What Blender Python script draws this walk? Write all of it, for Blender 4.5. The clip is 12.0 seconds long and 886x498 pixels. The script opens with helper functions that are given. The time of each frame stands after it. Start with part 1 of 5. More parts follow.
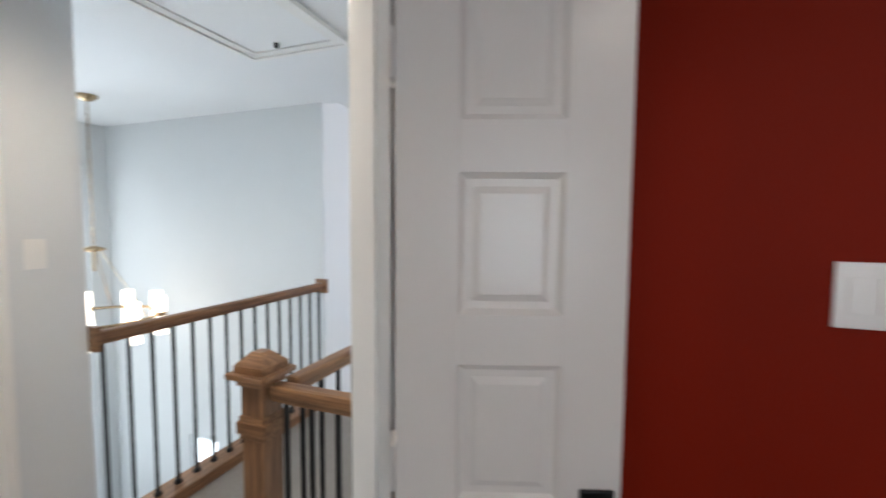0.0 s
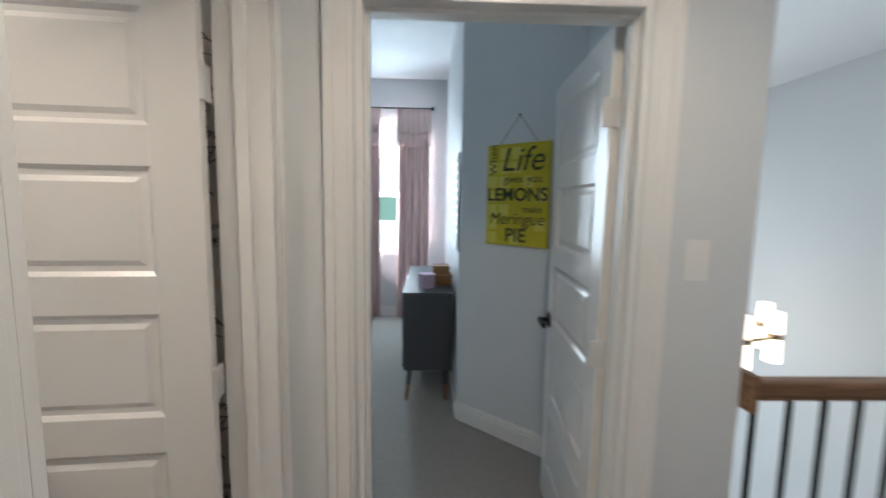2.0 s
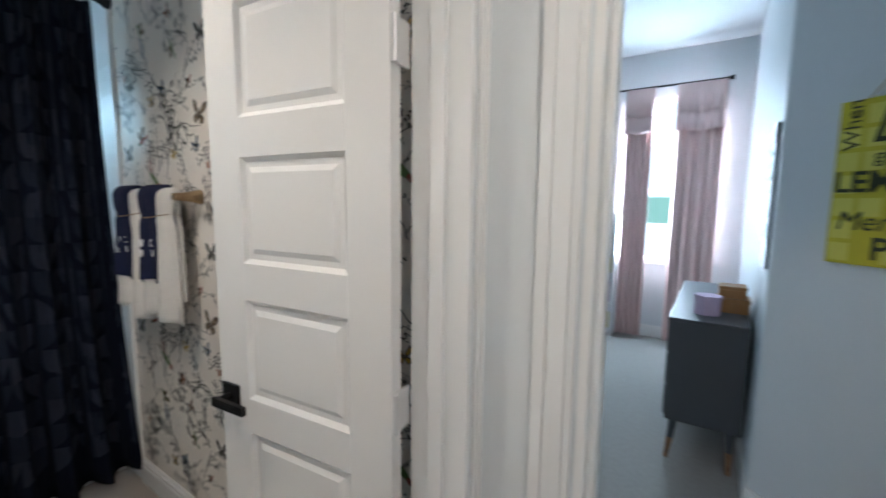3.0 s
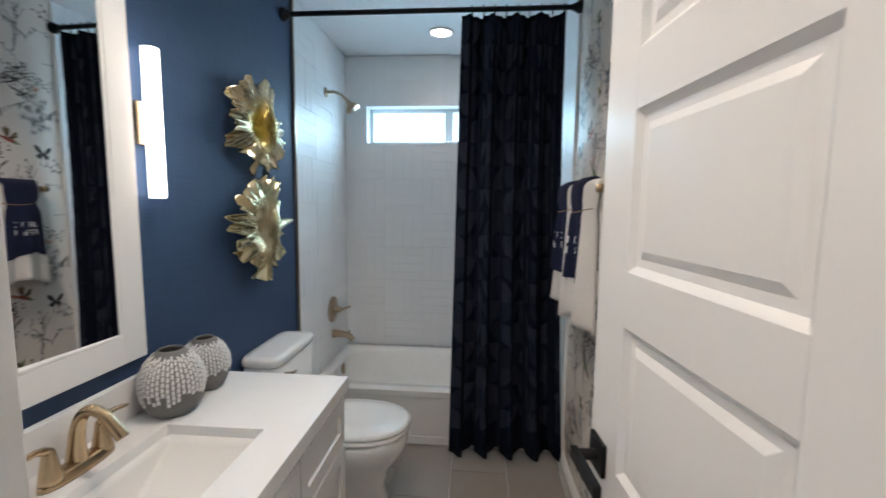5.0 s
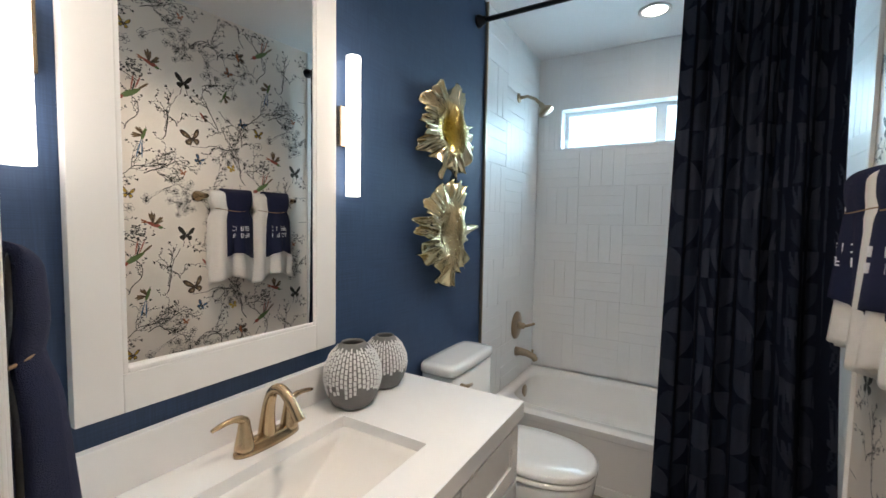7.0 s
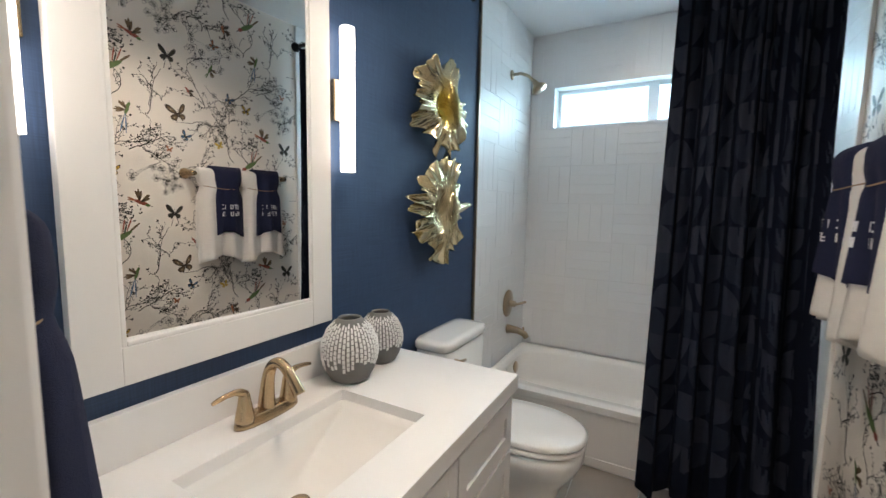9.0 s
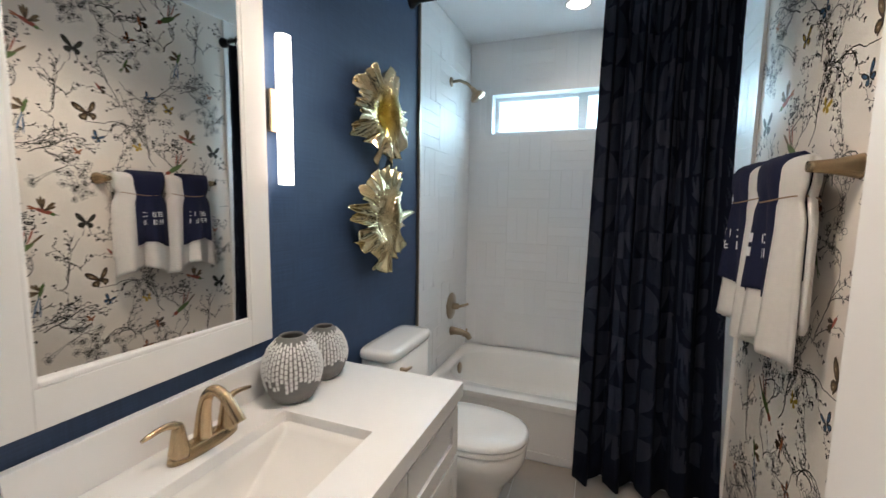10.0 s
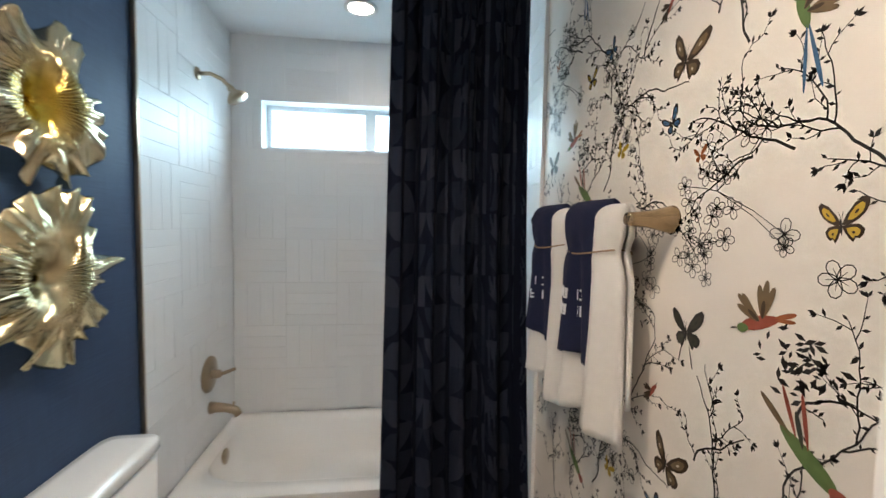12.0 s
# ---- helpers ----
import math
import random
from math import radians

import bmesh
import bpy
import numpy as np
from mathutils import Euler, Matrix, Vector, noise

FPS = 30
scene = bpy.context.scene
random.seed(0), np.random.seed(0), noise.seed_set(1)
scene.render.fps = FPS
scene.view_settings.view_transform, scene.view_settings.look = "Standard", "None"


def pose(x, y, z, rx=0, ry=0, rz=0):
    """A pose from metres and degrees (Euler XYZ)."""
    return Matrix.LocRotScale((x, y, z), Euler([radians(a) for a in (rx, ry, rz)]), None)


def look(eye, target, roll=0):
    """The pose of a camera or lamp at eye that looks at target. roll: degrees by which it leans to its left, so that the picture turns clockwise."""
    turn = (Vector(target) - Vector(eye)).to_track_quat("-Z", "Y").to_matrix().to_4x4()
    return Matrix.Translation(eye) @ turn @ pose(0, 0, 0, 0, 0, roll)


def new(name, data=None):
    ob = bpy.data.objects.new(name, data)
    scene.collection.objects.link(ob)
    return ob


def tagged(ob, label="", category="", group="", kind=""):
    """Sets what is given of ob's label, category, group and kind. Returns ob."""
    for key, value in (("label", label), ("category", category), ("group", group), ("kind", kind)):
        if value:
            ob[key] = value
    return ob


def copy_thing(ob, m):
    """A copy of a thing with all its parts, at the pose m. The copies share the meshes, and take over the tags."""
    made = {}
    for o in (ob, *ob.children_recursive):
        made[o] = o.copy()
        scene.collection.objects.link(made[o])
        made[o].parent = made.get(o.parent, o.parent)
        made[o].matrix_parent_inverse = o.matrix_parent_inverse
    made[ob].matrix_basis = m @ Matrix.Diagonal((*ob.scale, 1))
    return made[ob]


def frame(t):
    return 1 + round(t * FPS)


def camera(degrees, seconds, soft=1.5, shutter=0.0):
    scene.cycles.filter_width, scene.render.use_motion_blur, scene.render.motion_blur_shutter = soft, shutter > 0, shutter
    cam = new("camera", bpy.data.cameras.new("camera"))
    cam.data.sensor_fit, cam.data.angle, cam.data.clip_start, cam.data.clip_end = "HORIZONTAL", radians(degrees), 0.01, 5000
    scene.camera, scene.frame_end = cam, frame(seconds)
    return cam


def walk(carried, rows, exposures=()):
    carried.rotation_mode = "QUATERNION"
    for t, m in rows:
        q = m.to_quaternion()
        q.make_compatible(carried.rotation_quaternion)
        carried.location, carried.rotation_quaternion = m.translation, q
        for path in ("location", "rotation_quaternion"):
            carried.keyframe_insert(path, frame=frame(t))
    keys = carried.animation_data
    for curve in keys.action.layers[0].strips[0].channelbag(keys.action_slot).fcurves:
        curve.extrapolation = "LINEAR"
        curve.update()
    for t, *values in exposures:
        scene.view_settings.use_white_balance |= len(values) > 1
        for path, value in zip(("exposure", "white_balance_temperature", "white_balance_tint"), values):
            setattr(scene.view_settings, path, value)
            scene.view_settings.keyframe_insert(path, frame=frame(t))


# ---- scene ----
cam = camera(94.1, 12.0, shutter=0.4)
PATH = [
    (0, (-0.03, 0.40, 1.504), (-0.721, 2.272, 1.374), 0.4),
    (0.5, (-0.224, 0.485, 1.523), (-1.416, 2.084, 1.37), 0.9),
    (1, (-0.433, 0.63, 1.523), (-2.034, 1.815, 1.338), 1.0),
    (1.5, (-0.672, 0.654, 1.491), (-2.549, 1.315, 1.291), 1.0),
    (2, (-0.952, 0.596, 1.518), (-2.939, 0.66, 1.301), 0.9),
    (2.5, (-1.192, 0.616, 1.505), (-3.104, 0.071, 1.283), 0.7),
    (3, (-1.364, 0.585, 1.491), (-3.02, -0.512, 1.264), 0.6),
    (3.5, (-1.489, 0.429, 1.488), (-2.77, -1.09, 1.256), 0.5),
    (3.7, (-1.531, 0.398, 1.495), (-2.62, -1.259, 1.236), 0.5),
    (5.3, (-1.712, 0.233, 1.412), (-1.335, -1.721, 1.21), 0.8),
    (5.5, (-1.71, 0.19, 1.398), (-1.203, -1.735, 1.201), 0.8),
    (6, (-1.702, 0.131, 1.376), (-0.94, -1.709, 1.197), 0.9),
    (6.5, (-1.681, 0.098, 1.365), (-0.754, -1.669, 1.222), 0.8),
    (7, (-1.673, 0.09, 1.367), (-0.655, -1.627, 1.245), 1.0),
    (7.2, (-1.671, 0.089, 1.366), (-0.632, -1.615, 1.244), 1.0),
    (8.8, (-1.652, 0.088, 1.35), (-0.652, -1.632, 1.125), 1.1),
    (9, (-1.657, 0.105, 1.35), (-0.69, -1.633, 1.14), 1.1),
    (9.5, (-1.702, 0.171, 1.381), (-0.836, -1.618, 1.154), 1.0),
    (10, (-1.654, 0.116, 1.4), (-0.942, -1.74, 1.181), 0.9),
    (10.5, (-1.591, 0.043, 1.424), (-1.076, -1.879, 1.221), 0.9),
    (11, (-1.576, -0.003, 1.458), (-1.295, -1.975, 1.276), 0.9),
    (11.5, (-1.634, -0.171, 1.479), (-1.606, -2.165, 1.324), 1.0),
    (12, (-1.621, -0.325, 1.483), (-1.873, -2.305, 1.362), 1.0),
]
walk(cam, [(t, look(eye, target, roll)) for t, eye, target, roll in PATH],
     exposures=[(0, 0.30, 6450, 10), (0.5, 0.18, 6450, 10), (1.0, 0.12, 6200, 8), (1.5, -0.08, 6300, 9), (2.0, -0.15, 6350, 9), (2.5, -0.03, 6150, 9), (3.0, 0.13, 5800, 7),
                (3.5, 0.1, 6100, 9), (3.7, 0.12, 6100, 9), (5.3, 0.34, 6050, 11), (6.0, 0.41, 6100, 11), (7.0, 0.46, 6400, 11), (9.0, 0.48, 6450, 11), (9.5, 0.43, 6550, 12), (10.0, 0.43, 6500, 12), (11.0, 0.53, 6800, 12), (11.5, 0.55, 6750, 12), (12, 0.6, 6650, 12)])

# ---- light ----
sky = bpy.data.worlds.new("sky")
scene.world = sky
sky.use_nodes = True
_n = sky.node_tree
_bg = _n.nodes["Background"]
_st = _n.nodes.new("ShaderNodeTexSky")
_st.sky_type, _st.sun_disc = "NISHITA", False
_st.sun_elevation, _st.sun_rotation = radians(48), radians(200)
_n.links.new(_st.outputs[0], _bg.inputs[0])
_bg.inputs[1].default_value = 0.12


def area_light(name, at, target, w, h, power, col):
    la = bpy.data.lights.new(name, "AREA")
    la.shape, la.size, la.size_y, la.energy, la.color = "RECTANGLE", w, h, power, col
    ob = new(name, la)
    ob.matrix_world = look(at, target)
    return ob


def spot_light(name, at, target, power, col, angle, size=0.06):
    la = bpy.data.lights.new(name, "SPOT")
    la.energy, la.color, la.spot_size, la.spot_blend, la.shadow_soft_size = power, col, radians(angle), 0.6, size
    ob = new(name, la)
    ob.matrix_world = look(at, target)
    return ob


DAY, WARM = (0.82, 0.92, 1.0), (1.0, 0.87, 0.73)
_bw = area_light("bath_window_light", (-1.42, -2.95, 2.03), (-1.42, 0, 1.1), 1.0, 0.22, 6.0, (0.52, 0.83, 1.0))
_bw.data.spread = radians(128)
_fw = area_light("foyer_window_light", (-4.72, 2.15, 0.4), (0, 1.3, 0.8), 0.8, 3.0, 31, DAY)
_fw.data.spread = radians(80)
area_light("bedroom_window_light", (-6.40, 0.05, 1.7), (0, 0.05, 1.7), 0.8, 1.6, 165, (0.70, 0.87, 1.0))
# Added fill from the east; the game room has no known window.
area_light("game_room_fill_light", (2.6, 5.0, 1.2), (-2, 5.0, 1.5), 2.0, 1.6, 105, (0.93, 0.97, 1.0))
# Extra cool light added to brighten the double door; no window stands here.
area_light("red_room_fill_light", (1.6, -2.5, 1.4), (0.0, 1.2, 1.3), 1.4, 1.4, 39, DAY)
spot_light("bath_can_beam", (-1.464, -2.46, 2.52), (-1.464, -2.46, 0), 6.0, (1.0, 0.9, 0.78), 130)
# Can above the vanity is unseen, assumed to lift counter and papered wall.
spot_light("assumed_vanity_beam", (-1.42, -0.75, 2.52), (-1.42, -0.75, 0), 55, (1.0, 0.84, 0.68), 138, 0.11)
spot_light("hall_can_beam", (-1.30, 0.85, 2.44), (-1.30, 0.85, 0), 48, (1.0, 0.84, 0.67), 168)
# Warm ceiling lamp invented for the red room, to brighten it.
spot_light("red_room_added_beam", (0.75, 0.3, 2.44), (0.75, 0.3, 0), 18, WARM, 150)

# ---- materials ----


def mat(name, col, rough=0.5, metal=0.0, var=0.06, scale=6.0, bump=0.0, bscale=120.0, coat=0.0, spec=0.5, rnd=0.0):
    m = bpy.data.materials.new(name)
    m.use_nodes = True
    t = m.node_tree
    b = t.nodes["Principled BSDF"]
    b.inputs["Roughness"].default_value, b.inputs["Metallic"].default_value = rough, metal
    b.inputs["Coat Weight"].default_value, b.inputs["Specular IOR Level"].default_value = coat, spec
    co = t.nodes.new("ShaderNodeTexCoord")
    n1 = t.nodes.new("ShaderNodeTexNoise")
    n1.inputs["Scale"].default_value, n1.inputs["Detail"].default_value = scale, 5
    t.links.new(co.outputs["Object"], n1.inputs["Vector"])
    mx = t.nodes.new("ShaderNodeMix")
    mx.data_type = "RGBA"
    mx.inputs["A"].default_value = (*[c * (1 - var) for c in col], 1)
    mx.inputs["B"].default_value = (*[min(1, c * (1 + var)) for c in col], 1)
    t.links.new(n1.outputs["Fac"], mx.inputs["Factor"])
    out = mx.outputs["Result"]
    if rnd:
        oi = t.nodes.new("ShaderNodeObjectInfo")
        hs = t.nodes.new("ShaderNodeHueSaturation")
        mr = t.nodes.new("ShaderNodeMapRange")
        mr.inputs["To Min"].default_value, mr.inputs["To Max"].default_value = 1 - rnd, 1 + rnd
        t.links.new(oi.outputs["Random"], mr.inputs["Value"])
        t.links.new(mr.outputs["Result"], hs.inputs["Value"])
        t.links.new(out, hs.inputs["Color"])
        out = hs.outputs["Color"]
    t.links.new(out, b.inputs["Base Color"])
    if bump:
        n2 = t.nodes.new("ShaderNodeTexNoise")
        n2.inputs["Scale"].default_value, n2.inputs["Detail"].default_value = bscale, 4
        t.links.new(co.outputs["Object"], n2.inputs["Vector"])
        bp = t.nodes.new("ShaderNodeBump")
        bp.inputs["Strength"].default_value, bp.inputs["Distance"].default_value = bump, 0.004
        t.links.new(n2.outputs["Fac"], bp.inputs["Height"])
        t.links.new(bp.outputs["Normal"], b.inputs["Normal"])
    return m


def weave(name, col, col2, sx, sz, rough=0.75, bump=0.5):
    """Cloth or grain: two noises stretched along z and along y."""
    m = mat(name, col, rough)
    t = m.node_tree
    b = t.nodes["Principled BSDF"]
    co = t.nodes["Texture Coordinate"]
    outs = []
    for s in (sx, sz):
        mp = t.nodes.new("ShaderNodeMapping")
        mp.inputs["Scale"].default_value = s
        t.links.new(co.outputs["Object"], mp.inputs["Vector"])
        n = t.nodes.new("ShaderNodeTexNoise")
        n.inputs["Scale"].default_value, n.inputs["Detail"].default_value = 1.0, 3
        t.links.new(mp.outputs["Vector"], n.inputs["Vector"])
        outs.append(n.outputs["Fac"])
    ad = t.nodes.new("ShaderNodeMath")
    ad.operation = "MULTIPLY"
    t.links.new(outs[0], ad.inputs[0])
    t.links.new(outs[1], ad.inputs[1])
    rp = t.nodes.new("ShaderNodeValToRGB")
    rp.color_ramp.elements[0].position, rp.color_ramp.elements[0].color = 0.12, (*col, 1)
    rp.color_ramp.elements[1].position, rp.color_ramp.elements[1].color = 0.42, (*col2, 1)
    t.links.new(ad.outputs[0], rp.inputs[0])
    t.links.new(rp.outputs[0], b.inputs["Base Color"])
    bp = t.nodes.new("ShaderNodeBump")
    bp.inputs["Strength"].default_value, bp.inputs["Distance"].default_value = bump, 0.002
    t.links.new(ad.outputs[0], bp.inputs["Height"])
    t.links.new(bp.outputs["Normal"], b.inputs["Normal"])
    return m


def glow(name, col, strength):
    m = bpy.data.materials.new(name)
    m.use_nodes = True
    b = m.node_tree.nodes["Principled BSDF"]
    b.inputs["Base Color"].default_value = (0.9, 0.9, 0.9, 1)
    b.inputs["Emission Color"].default_value = (*col, 1)
    b.inputs["Emission Strength"].default_value = strength
    return m


PAINT = mat("wall_paint", (0.67, 0.69, 0.70), 0.55, var=0.02, scale=3, bump=0.06, bscale=160)
CEIL = mat("ceiling_paint", (0.8, 0.81, 0.82), 0.75, var=0.02, scale=2, bump=0.12, bscale=110)
TRIM = mat("trim_paint", (0.8, 0.79, 0.77), 0.28, var=0.015, scale=5, bump=0.03, bscale=60)
DOORP = mat("door_paint", (0.8, 0.775, 0.745), 0.29, var=0.015, scale=4, bump=0.03, bscale=50)
RED = mat("red_paint", (0.2100, 0.0108, 0.0015), 0.6, var=0.05, scale=3, bump=0.05, bscale=150, spec=0.12)
ACCENT_RED = mat("accent_red_paint", (0.55, 0.09, 0.07), 0.5, bump=0.05)
ACCENT_BLUE = mat("accent_blue_paint", (0.1, 0.3, 0.6), 0.5, bump=0.05)
BLUE = weave("blue_grasscloth", (0.021, 0.046, 0.103), (0.034, 0.071, 0.152), (3, 6, 420), (3, 260, 9), 0.62, 0.35)
PAPER = mat("wallpaper_ground", (0.8, 0.745, 0.68), 0.5, var=0.02, scale=3, bump=0.03, bscale=200)
INK = mat("print_black", (0.03, 0.026, 0.024), 0.5)
TILE = mat("tile_glaze", (0.82, 0.83, 0.84), 0.48, var=0.02, scale=4, rnd=0.015, bump=0.02, bscale=12)
GROUT = mat("grout", (0.8, 0.81, 0.82), 0.5, bump=0.05)
PORC = mat("porcelain", (0.85, 0.835, 0.81), 0.15, var=0.01, scale=3, coat=0.25)
QUARTZ = mat("quartz", (0.84, 0.835, 0.83), 0.12, var=0.03, scale=9, bump=0.0)
CAB = mat("cabinet_paint", (0.8, 0.79, 0.775), 0.32, var=0.02, scale=5, bump=0.03, bscale=60)
BRASS = mat("brushed_champagne_bronze", (0.5, 0.37, 0.23), 0.26, 1.0, var=0.06, scale=20, bump=0.06, bscale=300)
NICKEL = mat("brushed_nickel", (0.42, 0.33, 0.235), 0.28, 1.0, var=0.05, scale=20)
GOLD = mat("gold_leaf_metal", (0.68, 0.56, 0.28), 0.15, 1.0, var=0.15, scale=14, bump=0.25, bscale=40)
_gt = GOLD.node_tree
_gl = _gt.nodes.new("ShaderNodeVectorMath")
_gl.operation = "LENGTH"
_gt.links.new(_gt.nodes["Texture Coordinate"].outputs["Object"], _gl.inputs[0])
_gr = _gt.nodes.new("ShaderNodeValToRGB")
_gr.color_ramp.elements[0].position, _gr.color_ramp.elements[0].color = 0.07, (0.72, 0.5, 0.08, 1)
_gr.color_ramp.elements[1].position, _gr.color_ramp.elements[1].color = 0.16, (0.62, 0.54, 0.36, 1)
_gt.links.new(_gl.outputs["Value"], _gr.inputs[0])
_gt.links.new(_gr.outputs[0], _gt.nodes["Principled BSDF"].inputs["Base Color"])
PALE_GOLD = mat("champagne_gold_metal", (0.62, 0.54, 0.34), 0.15, 1.0, var=0.15, scale=14, bump=0.25, bscale=40)
BLACK = mat("black_metal", (0.012, 0.012, 0.013), 0.4, 0.6, var=0.1)
HINGE = mat("white_hinge", (0.72, 0.71, 0.7), 0.3, 0.3)
IRON = mat("dark_iron", (0.02, 0.02, 0.02), 0.45, 0.7)
OAK = weave("oak_along_y", (0.14, 0.065, 0.028), (0.33, 0.175, 0.085), (38, 2.5, 38), (110, 7, 110), 0.4, 0.15)
OAKX = weave("oak_along_x", (0.14, 0.065, 0.028), (0.33, 0.175, 0.085), (2.5, 38, 38), (7, 110, 110), 0.4, 0.15)
OAKZ = weave("oak_upright", (0.12, 0.055, 0.024), (0.3, 0.155, 0.075), (38, 38, 2.5), (110, 110, 7), 0.4, 0.15)
DARKWOOD = weave("dark_wood_floor", (0.04, 0.022, 0.014), (0.11, 0.06, 0.035), (5, 60, 5), (5, 22, 5), 0.3, 0.1)
CARPET = mat("carpet", (0.33, 0.31, 0.285), 0.95, var=0.12, scale=30, bump=0.9, bscale=420)
FLOORTILE = mat("floor_tile", (0.36, 0.32, 0.28), 0.45, var=0.1, scale=5, bump=0.05, rnd=0.04)
CURTAIN = mat("navy_curtain_cloth", (0.0043, 0.007, 0.0165), 0.85, var=0.2, scale=8, bump=0.3, bscale=500, spec=0.12)
SCALE = mat("navy_curtain_scale", (0.0065, 0.0105, 0.0235), 0.7, var=0.3, scale=9, bump=0.3, bscale=500, spec=0.25)
SCALE_PALE = mat("pale_navy_curtain_scale", (0.0115, 0.0165, 0.032), 0.6, var=0.4, scale=9, bump=0.3, bscale=500, spec=0.3)
NAVY = mat("navy_terry", (0.006, 0.010, 0.045), 0.95, var=0.2, scale=60, bump=1.0, bscale=700)
WHITE_TERRY = mat("white_terry", (0.8, 0.77, 0.73), 0.95, var=0.05, scale=60, bump=1.0, bscale=600)
CORD = mat("jute_cord", (0.3, 0.2, 0.12), 0.9)
THREAD = mat("white_thread", (0.85, 0.85, 0.85), 0.7)
PINK = mat("pink_curtain_cloth", (0.78, 0.57, 0.54), 0.8, var=0.06, scale=8, bump=0.3, bscale=400)
GREY_WOOD = mat("grey_dresser_paint", (0.055, 0.06, 0.068), 0.45, var=0.08)
LILAC = mat("lilac_card", (0.55, 0.42, 0.55), 0.7)
TAN = mat("tan_card", (0.3, 0.15, 0.05), 0.6)
YELLOW = mat("yellow_sign_paint", (0.55, 0.47, 0.02), 0.6, var=0.12, scale=9, bump=0.1, bscale=60)
YELLOW2 = mat("pale_yellow_paint", (0.66, 0.6, 0.1), 0.6, var=0.1)
SIGN_INK = mat("sign_black", (0.04, 0.045, 0.01), 0.6)
STONE_GREY = mat("matt_grey_ceramic", (0.17, 0.165, 0.16), 0.75, var=0.15, scale=20, bump=0.2, bscale=90)
CHIP = mat("white_ceramic_chip", (0.8, 0.79, 0.78), 0.5, rnd=0.06)
TUBE = glow("sconce_acrylic", (1.0, 0.90, 0.80), 4.7)
CAN = glow("can_lens", (1.0, 0.92, 0.82), 14)
BULB = glow("chandelier_glass", (1.0, 0.88, 0.72), 2.2)
PANE = glow("obscure_window_pane", (0.55, 0.84, 1.0), 2.0)
SKYCARD = glow("bright_outdoors", (0.85, 0.94, 1.0), 1.5)
GREENCARD = glow("far_trees", (0.22, 0.5, 0.36), 0.9)
VINYL = mat("window_vinyl", (0.82, 0.84, 0.86), 0.35)
MIRROR = mat("mirror_silver", (0.93, 0.93, 0.92), 0.0, 1.0, var=0.0)
BEIGE = mat("beige_closet_paint", (0.75, 0.6, 0.42), 0.6)
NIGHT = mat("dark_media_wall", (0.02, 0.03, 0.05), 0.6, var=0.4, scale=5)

# ---- mesh helpers ----


def link(name, bm, material, parent=None, smooth=False):
    me = bpy.data.meshes.new(name)
    bm.normal_update()
    bm.to_mesh(me)
    bm.free()
    me.materials.append(material)
    if smooth:
        for p in me.polygons:
            p.use_smooth = True
    ob = new(name, me)
    ob.parent = parent
    return ob


def part(name, bm, material, parent, label="", smooth=False):
    ob = link(name, bm, material, parent, smooth)
    return tagged(ob, label) if label else ob


def thing(name, label, category, group="", at=(0, 0, 0)):
    ob = new(name)
    ob.empty_display_size = 0.1
    ob.location = at
    return tagged(ob, label, category, group)


def box(bm, lo, hi, bevel=0.0, m=None):
    r = bmesh.ops.create_cube(bm, size=1.0)
    c = Vector([(a + b) / 2 for a, b in zip(lo, hi)])
    s = Vector([abs(b - a) for a, b in zip(lo, hi)])
    bmesh.ops.scale(bm, vec=s, verts=r["verts"])
    bmesh.ops.translate(bm, vec=c, verts=r["verts"])
    vs = r["verts"]
    if bevel:
        es = list({e for v in vs for e in v.link_edges})
        out = bmesh.ops.bevel(bm, geom=es, offset=bevel, segments=2, affect="EDGES", profile=0.6)
        vs = list({v for f in out["faces"] for v in f.verts} | {v for v in vs if v.is_valid})
    if m is not None:
        bmesh.ops.transform(bm, matrix=m, verts=[v for v in vs if v.is_valid])
    return bm


def boxes(*specs, bevel=0.0, m=None):
    bm = bmesh.new()
    for lo, hi in specs:
        box(bm, lo, hi, bevel)
    if m is not None:
        bm.transform(m)
    return bm


def tube(points, radii, seg=14, cap=True, bm=None):
    """A round tube along points."""
    bm = bm or bmesh.new()
    pts = [Vector(p) for p in points]
    if isinstance(radii, (int, float)):
        radii = [radii] * len(pts)
    rings, up = [], None
    for i, p in enumerate(pts):
        d = (pts[min(i + 1, len(pts) - 1)] - pts[max(i - 1, 0)]).normalized()
        if up is None:
            up = d.orthogonal().normalized()
        up = (up - d * up.dot(d)).normalized()
        side = d.cross(up)
        rings.append([bm.verts.new(p + (up * math.cos(2 * math.pi * k / seg) + side * math.sin(2 * math.pi * k / seg)) * radii[i]) for k in range(seg)])
    for a, b in zip(rings, rings[1:]):
        for k in range(seg):
            bm.faces.new((a[k], a[(k + 1) % seg], b[(k + 1) % seg], b[k]))
    if cap:
        bm.faces.new(rings[0][::-1])
        bm.faces.new(rings[-1])
    bmesh.ops.recalc_face_normals(bm, faces=bm.faces[:])
    return bm


